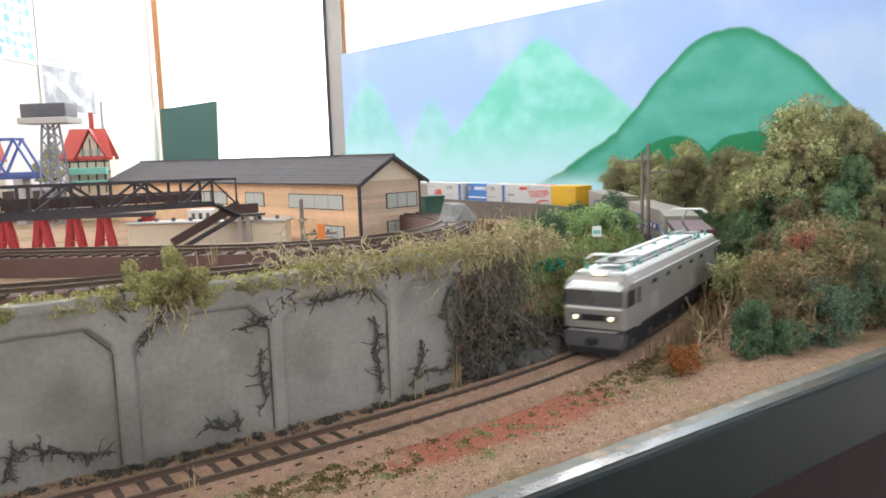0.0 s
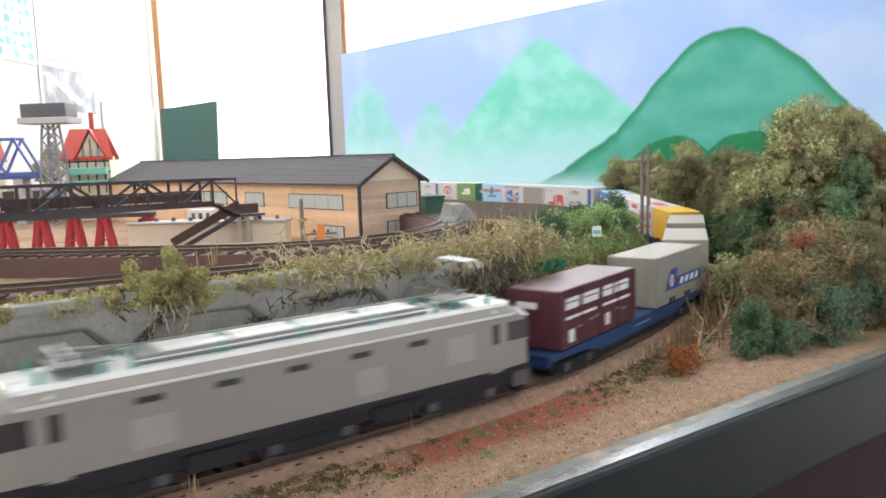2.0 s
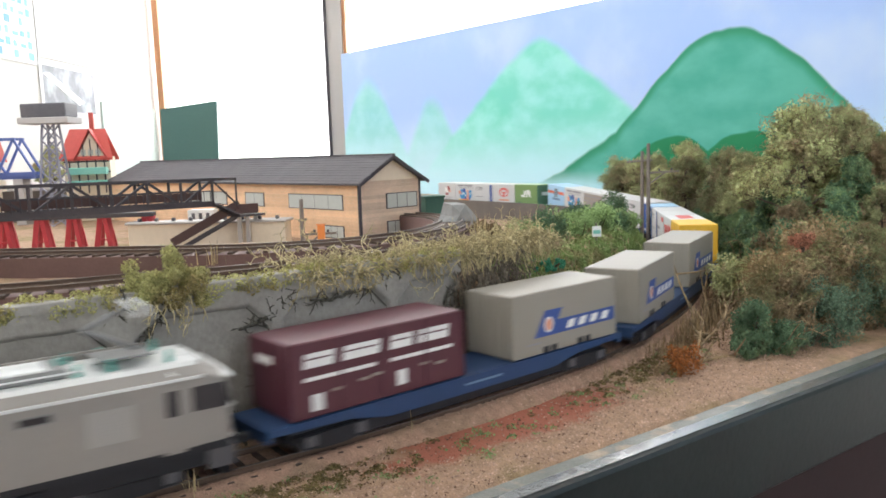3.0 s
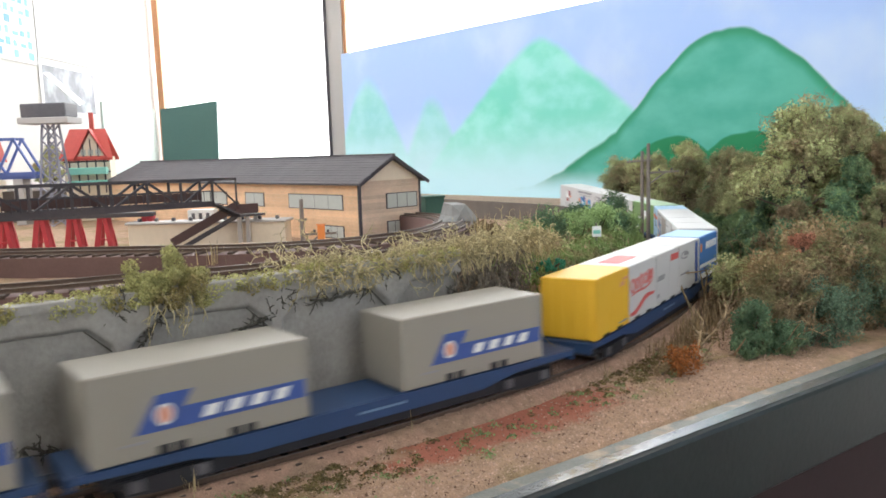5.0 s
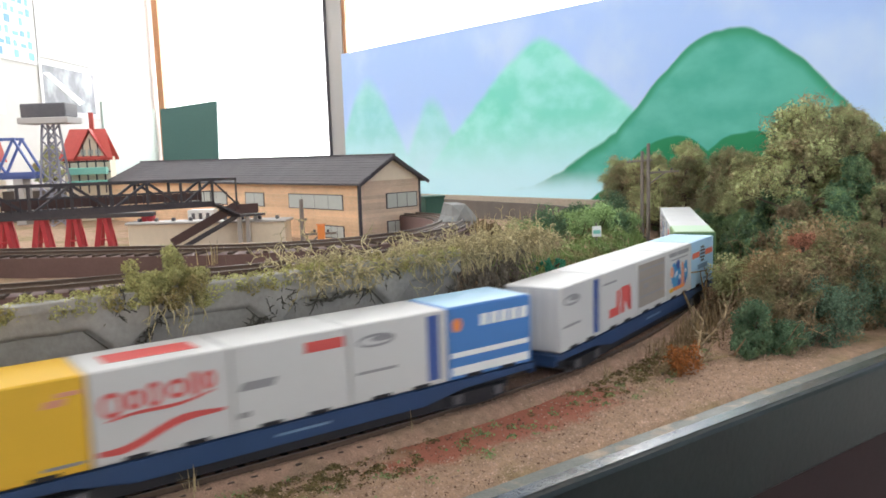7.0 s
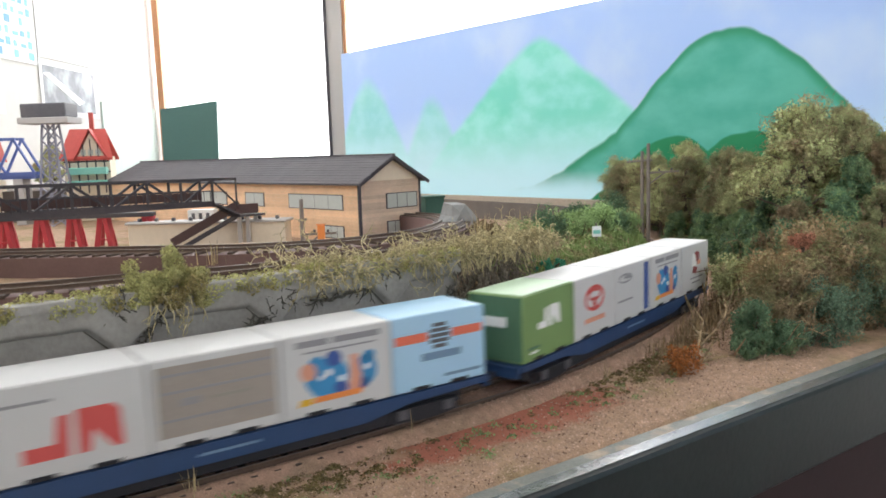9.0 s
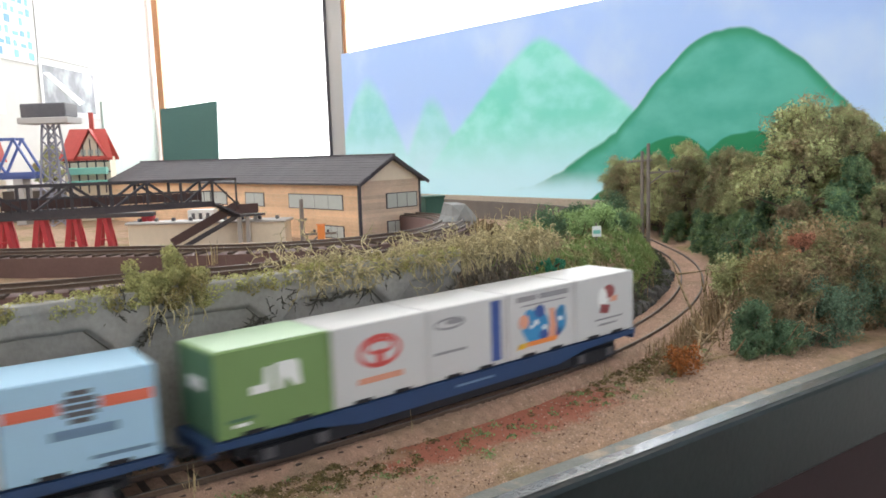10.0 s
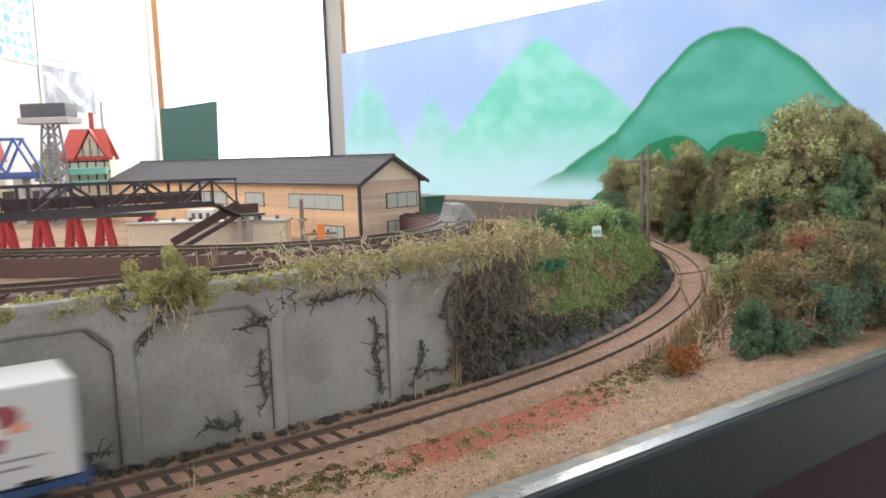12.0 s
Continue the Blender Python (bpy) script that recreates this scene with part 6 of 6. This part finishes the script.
M_PEBBLE = mat("pebble", (0.46, 0.31, 0.23), 0.9, vary=0.5, island=0.9, bump=0)


# ---- models in the middle distance ----
def build_shed():
    # near corner at (-91, 889); the long wall runs back to the west, the gable wall to the east
    at = place(-91, 889, -5, 134.3)
    sh = thing("timber_shed", "long timber engine shed with dark slate roof", "shed", "", at)
    L, W, E, R = 680.0, 90.0, 82.0, 108.0
    # local x along the long wall, y towards the camera side is positive
    body = part("core", Shape().box(1, L - 1, -W + 1, -1, 0, E), M_CREAM, sh)
    gable = Shape().poly([(0.2, -W, E), (0.2, 0, E), (0.2, -W / 2, R)], (1, 0, 0), 2)
    part("gable", gable, M_CREAM, sh, "cream plastered gable")
    for i in range(20):
        z = i * 4.1
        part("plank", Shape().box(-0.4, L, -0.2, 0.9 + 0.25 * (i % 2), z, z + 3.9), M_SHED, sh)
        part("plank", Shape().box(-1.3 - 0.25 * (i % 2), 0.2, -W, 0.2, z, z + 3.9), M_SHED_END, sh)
    for y in (0.6, -W + 0.4):
        part("corner_post", Shape().box(-2, 1.2, y - 1.4, y + 1.4, 0, E + 1), M_DARKTRIM, sh)
    over = 8
    k = (R - E) / (W / 2)
    for side in (1, -1):
        y0 = -W / 2 + side * (W / 2 + over)
        roof = Shape().poly([(-9, y0, E - over * k + 0.6), (L + 5, y0, E - over * k + 0.6), (L + 5 - 30, -W / 2, R + 0.6), (-9, -W / 2, R + 0.6)], (0, 0, 1), 2.2)
        r = part("roof_slope", roof, M_ROOF, sh)
        for i in range(11):
            f = i / 11
            part("slate_course", Shape().beam((-9, y0 + (-W / 2 - y0) * f, E - over * k + 2.9 + (R - E + over * k) * f), (L - 25 * f, y0 + (-W / 2 - y0) * f, E - over * k + 2.9 + (R - E + over * k) * f), 0.5, 0.4), M_ROOF, r)
        part("bargeboard", Shape().beam((-9.5, y0, E - over * k), (-9.5, -W / 2, R), 1.4, 3.4), M_DARKTRIM, sh)
    part("ridge", Shape().box(-9, L - 22, -W / 2 - 2, -W / 2 + 2, R + 2.2, R + 4), M_ROOF, sh)

    def window(x0, x1, z0, z1, n, wall):
        w = part("window", Shape().box(x0 - 1, x1 + 1, 0.9, 1.7, z0 - 1, z1 + 1) if wall == "long" else Shape().box(-2.2, -1.4, x0 - 1, x1 + 1, z0 - 1, z1 + 1), M_DARKTRIM, sh)
        for i in range(n):
            a, b = x0 + (x1 - x0) * i / n + 0.5, x0 + (x1 - x0) * (i + 1) / n - 0.5
            part("pane", Shape().box(a, b, 1.6, 1.9, z0, z1) if wall == "long" else Shape().box(-2.4, -2.1, a, b, z0, z1), M_PANE, w)
    window(30, 138, 50, 66, 4, "long")
    window(196, 240, 50, 66, 2, "long")
    window(290, 398, 50, 66, 4, "long")
    window(30, 66, 17, 30, 3, "long")
    window(-84, -38, 50, 66, 3, "gable")
    window(-60, -38, 14, 34, 2, "gable")
    d = part("door", Shape().box(-2.3, -1.2, -78, -66, 0, 33), M_SHED, sh, "orange brown timber door")
    part("frame", Shape().box(-2.0, -1.1, -80, -64, 0, 35), M_DARKTRIM, d)
    part("chimney", Shape().box(18, 26, -W + 14, -W + 22, E, R - 2), M_REDROOF, sh)


def build_footbridge():
    fb = thing("footbridge", "dark steel truss footbridge with stairs", "footbridge")
    A, B = Vector((-470, 596, 65.5)), Vector((-252, 880, 58.5))
    side = (B - A).cross(Vector((0, 0, 1))).normalized()
    up = Vector((0, 0, 1))
    n = 9
    part("deck", Shape().beam(A + side * -11, B + side * -11, 24, 3.2), M_BRIDGE, fb)
    H = 26.0
    for off in (0, -22):
        o = side * off
        t = part("truss_chord", Shape().beam(A + o + up * H, B.lerp(A, -0.09) + o + up * (H + 0.6), 2.4, 2.8), M_BRIDGE, fb)
        part("lower_chord", Shape().beam(A + o, B + o, 2.6, 6.0), M_BRIDGE, fb)
        for i in range(n + 1):
            p = A.lerp(B, i / n) + o
            part("post", Shape().beam(p, p + up * H, 2.4, 2.4), M_BRIDGE, fb)
            if i < n:
                q = A.lerp(B, (i + 1) / n) + o
                part("diagonal", Shape().beam(p + up * (H if i % 2 else 0), q + up * (0 if i % 2 else H), 2.3, 2.3), M_BRIDGE, fb)
        rail = part("parapet_rail", Shape().beam(A + o + up * 14 - side * 1.5 * (1 if off else -1), B + o + up * 14 - side * 1.5 * (1 if off else -1), 0.8, 1.2), M_BRIDGE, fb)
        for i in range(44):
            p = A.lerp(B, (i + 0.5) / 44) + o - side * 1.5 * (1 if off else -1)
            part("baluster", Shape().beam(p + up * 2, p + up * 14, 0.7, 0.7), M_BRIDGE, rail)
    part("panel", Shape().beam(A.lerp(B, 0.4) - side * 20 + up * 8.5, B - side * 20 + up * 8, 0.6, 8.5), M_BROWNPANEL, fb)
    # end frame, landing and stairs
    E = B.lerp(A, -0.09)
    part("end_post", Shape().beam(E + up * -4, E + up * (H + 0.6), 1.8, 1.8), M_BRIDGE, fb)
    part("end_brace", Shape().beam(B + up * H, E + up * -2, 1.5, 1.5), M_BRIDGE, fb)
    d = (B - A).normalized()
    low = E + d * 30 - up * 15
    part("landing", Shape().beam(E - up * 15 - d * 6, low, 24, 2.5), M_BRIDGE, fb)
    part("landing_panel", Shape().beam(E - up * 8 - d * 2, low + up * 7, 0.8, 11), M_BROWNPANEL, fb)
    st = Shape()
    for i in range(9):
        p = B.lerp(E - up * 15, i / 8)
        st.box(-11, 11, -2, 2, -0.5, 0.5, Matrix.Translation(p) @ Matrix.Rotation(math.atan2(d.y, d.x) - math.pi / 2, 4, "Z"))
    part("upper_stair", st, M_BRIDGE, fb)
    part("stringer", Shape().beam(B, E - up * 15, 1.4, 4), M_BRIDGE, fb)
    foot = E + Vector((-70, -20, 0))
    foot.z = 4
    top = E - up * 15
    for off in (0, 14):
        o = Vector((0, off, 0))
        part("stringer", Shape().beam(top + o, foot + o, 1.4, 4.5), M_BRIDGE, fb)
        part("handrail", Shape().beam(top + o + up * 12, foot + o + up * 12, 1, 9), M_BROWNPANEL, fb)
    for i in range(17):
        p = top.lerp(foot, (i + 0.5) / 17)
        part("step", Shape().box(p.x - 2.4, p.x + 2.4, p.y, p.y + 14, p.z - 0.4, p.z + 0.4), M_PANE, fb)
    for k in (2, 14, 26):
        p = E + d * k - up * 15
        part("pier", Shape().beam((p.x, p.y, -6), p, 4.5, 4.5), M_PILLAR, fb)


M_BROWNPANEL = mat("brown_panel", (0.10, 0.055, 0.05), 0.6, vary=0.2)


def build_trestles():
    br = thing("trestle_bridge", "red steel trestle railway bridge", "bridge")
    pts = [(-640, 930), (-545, 945), (-478, 950), (-440, 952), (-402, 952), (-345, 955)]
    part("girder", ribbon([(x, y, 42) for x, y in pts], [(-8, 0), (8, 0), (8, 5), (-8, 5)]), M_BRIDGE, br)
    for x, y in ((-560, 940), (-520, 948), (-478, 950), (-440, 952), (-404, 952), (-352, 955)):
        t = part("trestle", Shape().beam((x - 7, y, 41), (x + 7, y, 41), 9, 3), M_REDSTEEL, br)
        for e in (-1, 1):
            for dy in (-5, 5):
                part("leg", Shape().beam((x + e * 3.5, y + dy * 0.6, 41), (x + e * 11, y + dy, -6), 6.0, 6.0), M_REDSTEEL, t)
        part("brace", Shape().beam((x - 8, y - 5, 16), (x + 8, y - 5, 16), 2, 2), M_REDSTEEL, t)


def build_masts():
    def mast(x, y, z, h, label, arm, rot=0.0):
        m = thing("catenary_mast", label, "catenary mast", "catenary masts", place(x, y, z, rot))
        part("pole", Shape().tube((0, 0, -2), (0, 0, h), 2.3, 1.7, 8), M_POLE, m)
        part("second_pole", Shape().tube((-5.5, 3, -2), (-5.5, 3, h - 8), 2.0, 1.6, 8), M_POLE, m) if h > 80 else None
        part("bracket", Shape().tube((0, 0, h - 30), (arm * 1.12, 0, h - 29), 1.15, 1.0), M_POLE, m)
        part("strut", Shape().tube((0, 0, h - 42), (arm * 0.6, 0, h - 30), 1.0, 0.9), M_POLE, m)
        part("crossarm", Shape().tube((-22 if h > 80 else -3, 0, h - 18), (4, 0, h - 17), 1.1, 1.0), M_POLE, m)
        for k in (arm * 0.85, arm * 0.4):
            part("insulator", Shape().disc((k, 0, h - 27), (0, 0, 1), 1.1, 2.2, 8), M_DKGREY, m)
    mast(211, 812, -4, 113, "grey brown wooden double catenary mast beside the curve", 28)
    mast(-118, 670, 30, 42, "dark catenary mast beside the upper track", 26, -8)
    b = thing("signal_box", "small orange lineside box", "box", "", place(-100, 655, 44))
    part("case", Shape().box(-3, 3, -2, 2, -8, 7, c=0.5), M_ORANGE, b)
    part("lid", Shape().box(-3.4, 3.4, -2.4, 2.4, 7, 8), M_ORANGE, b)
    s = thing("track_sign", "small white lineside sign on a post", "sign", "", place(line(388, 46).x, line(388, 46).y, gz_fast(line(388, 46).x, line(388, 46).y)))
    part("post", Shape().tube((0, 0, -6), (0, 0, 14), 0.7), M_POLE, s)
    part("plate", Shape().box(-3, 3, -1.4, -0.6, 5, 12, c=0.2), M_PWHITE, s)
    part("mark", Shape().box(-2.3, 2.3, -1.6, -1.4, 7, 9.5), M_TURQ, s)


def build_far_models():
    # lamp tower
    t = thing("lamp_tower", "grey lattice tower with a wide dark platform", "tower", "", place(-625, 1300, -5))
    for x in (-1, 1):
        for y in (-1, 1):
            part("leg", Shape().beam((x * 22, y * 22, 0), (x * 9, y * 9, 176), 3, 3), M_TOWER, t)
    for i in range(7):
        z0, z1 = i * 25, (i + 1) * 25
        w0, w1 = 22 - 13 * z0 / 176, 22 - 13 * z1 / 176
        for y in (-1, 1):
            part("brace", Shape().beam((-w0, y * w0, z0), (w1, y * w1, z1), 2, 2), M_TOWER, t)
            part("brace", Shape().beam((w0, y * w0, z0), (-w1, y * w1, z1), 2, 2), M_TOWER, t)
    part("platform", Shape().box(-40, 40, -26, 26, 176, 186, c=1), M_PILLAR, t)
    part("cabin", Shape().box(-36, 36, -22, 22, 186, 208, c=1.5), M_DKGREY, t)
    # half-timbered house
    h = thing("timbered_house", "cream half-timbered house with red roof", "house", "", place(-610, 1400, -5, 12))
    W, D, E, R = 74, 50, 122, 172
    part("wall", Shape().box(-W / 2, W / 2, -D / 2, D / 2, 0, E), M_CREAM, h)
    part("gable", Shape().poly([(-16, -D / 2 - 4, E - 4), (32, -D / 2 - 4, E - 4), (8, -D / 2 - 4, R - 10)], (0, 1, 0), 20), M_CREAM, h)
    for s in (-1, 1):
        part("roof_slope", Shape().poly([(-W / 2 - 6, s * (D / 2 + 6), E - 6), (W / 2 + 6, s * (D / 2 + 6), E - 6), (W / 2 - 8, 0, R - 6), (-W / 2 + 8, 0, R - 6)], (0, 0, 1), 4), M_REDROOF, h)
        part("dormer_roof", Shape().poly([(8, -D / 2 - 8, R - 5), (8, 5, R - 5), (8 + s * 28, 5, E - 8), (8 + s * 28, -D / 2 - 8, E - 8)], (0, 0, 1), 3), M_REDROOF, h)
    for x in (-28, -14, 0, 14, 28):
        part("timber", Shape().box(x - 1.2, x + 1.2, -D / 2 - 1, -D / 2, 60, E), M_DARKTRIM, h)
    for z in (96, 114, E - 5):
        part("timber", Shape().box(-W / 2, W / 2, -D / 2 - 1.2, -D / 2, z - 1.2, z + 1.2), M_DARKTRIM, h)
    for x in (-4, 8, 20):
        part("timber", Shape().box(x - 1, x + 1, -D / 2 - 5, -D / 2 - 4, E - 2, R - 28 + (8 if x == 8 else 0)), M_DARKTRIM, h)
        part("window", Shape().box(x - 4, x + 4, -D / 2 - 5, -D / 2 - 3.8, E + 3, E + 12), M_PANE, h)
    part("chimney", Shape().box(4, 11, -3, 4, R - 14, R + 26), M_REDROOF, h)
    part("awning", Shape().box(-30, 34, -D / 2 - 20, -D / 2 - 1, 92, 104, c=1), M_TURQ, h, "turquoise awning")
    part("awning", Shape().box(-30, 34, -D / 2 - 18, -D / 2 - 1, 76, 82, c=1), M_TURQ, h, "turquoise awning")
    # second red roof
    h2 = thing("red_roofed_house", "small house with a red roof", "house", "", place(-790, 1380, -5))
    part("wall", Shape().box(-30, 30, -20, 20, 0, 120), M_CREAM, h2)
    part("roof", Shape().prism([(-24, 118), (24, 118), (0, 168)], -34, 34), M_REDROOF, h2)
    # blue truss bridge
    b = thing("blue_truss_bridge", "blue steel truss railway bridge", "bridge", "", place(-760, 1340, 0, 0))
    for y in (-14, 14):
        part("lower_chord", Shape().beam((-160, y, 92), (90, y, 92), 5, 6), M_BLUESTEEL, b)
        part("top_chord", Shape().beam((-130, y, 150), (62, y, 150), 4, 4), M_BLUESTEEL, b)
        for i in range(8):
            x0, x1 = -160 + i * 31.2, -160 + (i + 1) * 31.2
            part("diagonal", Shape().beam((x0, y, 92 if i % 2 == 0 else 150), (x1, y, 150 if i % 2 == 0 else 92), 3.5, 3.5), M_BLUESTEEL, b)
    part("deck", Shape().box(-160, 90, -14, 14, 84, 90), M_BLUESTEEL, b)
    for x in (-120, 60):
        part("pier", Shape().box(x - 8, x + 8, -14, 14, -5, 84), M_PILLAR, b)
    # raised shelf that carries the far models' street
    sh = part("street_block", Shape().box(-1000, -470, 1385, 1600, -8, 62), M_TANWALL)
    tagged(sh, "grey brown terrace behind the yard", "terrace", kind="structure")
    tree("olive", "olive tree behind the blue bridge", -700, 1450, 60, 1.5, "far trees")
    # green hut, white hut, rock
    g = thing("green_hut", "dark green lineside hut", "hut", "", place(-12, 1050, -5, 20))
    part("wall", Shape().box(-13, 13, -10, 10, 0, 52), M_DKGREEN, g)
    part("roof", Shape().box(-14.5, 14.5, -11.5, 11.5, 52, 55, c=0.6), M_DKGREEN, g)
    wb = thing("white_hut", "small white hut with dark windows", "hut", "", place(-300, 1000, -5))
    part("wall", Shape().box(-16, 16, -10, 10, 0, 50), M_PWHITE, wb)
    for k in (-9, 0, 9):
        part("window", Shape().box(k - 2, k + 2, -10.6, -9.8, 36, 46), M_DKGREY, wb)
    lp = thing("goods_shed", "long low cream goods shed with flat roof", "shed", "", place(-275, 940, -3, -6))
    part("wall", Shape().box(-95, 95, -12, 12, 0, 36), M_CREAM, lp)
    part("roof", Shape().box(-98, 98, -15, 15, 36, 39, c=0.8), M_PILLAR, lp)
    for k in range(9):
        part("vent", Shape().box(-84 + k * 21 - 2, -84 + k * 21 + 2, -6, -2, 39, 43, c=0.5), M_DKGREY, lp)
    rk = part("rock", rock_shape(90, 15), M_STONE, at=place(12, 640, 52, 30))
    tagged(rk, "pale grey boulder beside the upper track", "rock")
    # green board on the far side
    gb = part("notice_board", Shape().poly([(-793, 2300, -60), (-641, 2300, -60), (-630, 2300, 268), (-790, 2300, 250)], (0, 1, 0), 12), M_PANELGREEN)
    tagged(gb, "dark green board standing before the window", "board")
    # sheets pinned to the white wall
    def sheet(y0, y1, z0, z1, label):
        s = thing("wall_poster", label, "poster", "posters on the white wall")
        part("paper", Shape().box(-923, -921, y0, y1, z0, z1), M_PAPER, s)
        return s
    s = sheet(1560, 1880, 333, 560, "white sheet with rows of small blue pictures")
    for i in range(10):
        for j in range(9):
            if (i * 3 + j * 5) % 6:
                w, h = 24 - 5 * ((i + j) % 3), 17 - 4 * ((i * j) % 3)
                part("picture", Shape().box(-921, -920.6, 1566 + i * 31, 1566 + i * 31 + w, 341 + j * 24, 341 + j * 24 + h), M_SKYPRINT, s)
    s = sheet(1890, 2190, 356, 560, "white sheet with faint rows of grey writing")
    for i in range(6):
        for j in range(6):
            if (i * 5 + j * 7) % 4:
                part("bar", Shape().box(-921, -920.6, 1900 + i * 46, 1900 + i * 46 + 26, 366 + j * 32, 366 + j * 32 + 8), M_FAINT, s)
    s = sheet(1886, 2200, 222, 350, "white poster with a grey landscape photograph")
    part("picture", Shape().box(-921, -920.6, 1900, 2176, 234, 338), M_PHOTO, s)
    part("streak", Shape().poly([(-920.6, 1900, 318), (-920.6, 1930, 322), (-920.6, 2110, 262), (-920.6, 2080, 252)], (1, 0, 0), 0.6), M_PWHITE, s)
    s = sheet(1600, 1725, 215, 330, "blue and white poster on the wall")
    part("picture", Shape().box(-921, -920.6, 1610, 1700, 225, 305), M_PBLUE_GREY, s)


M_STONE = mat("pale_stone", (0.30, 0.30, 0.29), 0.9, vary=0.3)
M_TOWER = mat("tower_grey", (0.30, 0.30, 0.36), 0.6, vary=0.15)
M_SKYPRINT = mat("blue_print", (0.13, 0.42, 0.72), 0.5, vary=0.35, scale=60, objrand=1.0, bump=0)
M_FAINT = mat("faint_print", (0.55, 0.62, 0.70), 0.5, vary=0.2, objrand=0.6, bump=0)
M_PHOTO = mat("grey_photo", (0.16, 0.17, 0.19), 0.5, vary=0.4, scale=18, fine=80, bump=0, second=(0.36, 0.40, 0.43), second_scale=12)


build_room()
build_board()
build_ground()
build_ballast()
build_fascia()
build_wall()
build_parapet()
build_train()
build_shed()
build_footbridge()
build_trestles()
build_masts()
build_far_models()
build_plants()
build_tracks()
motions()
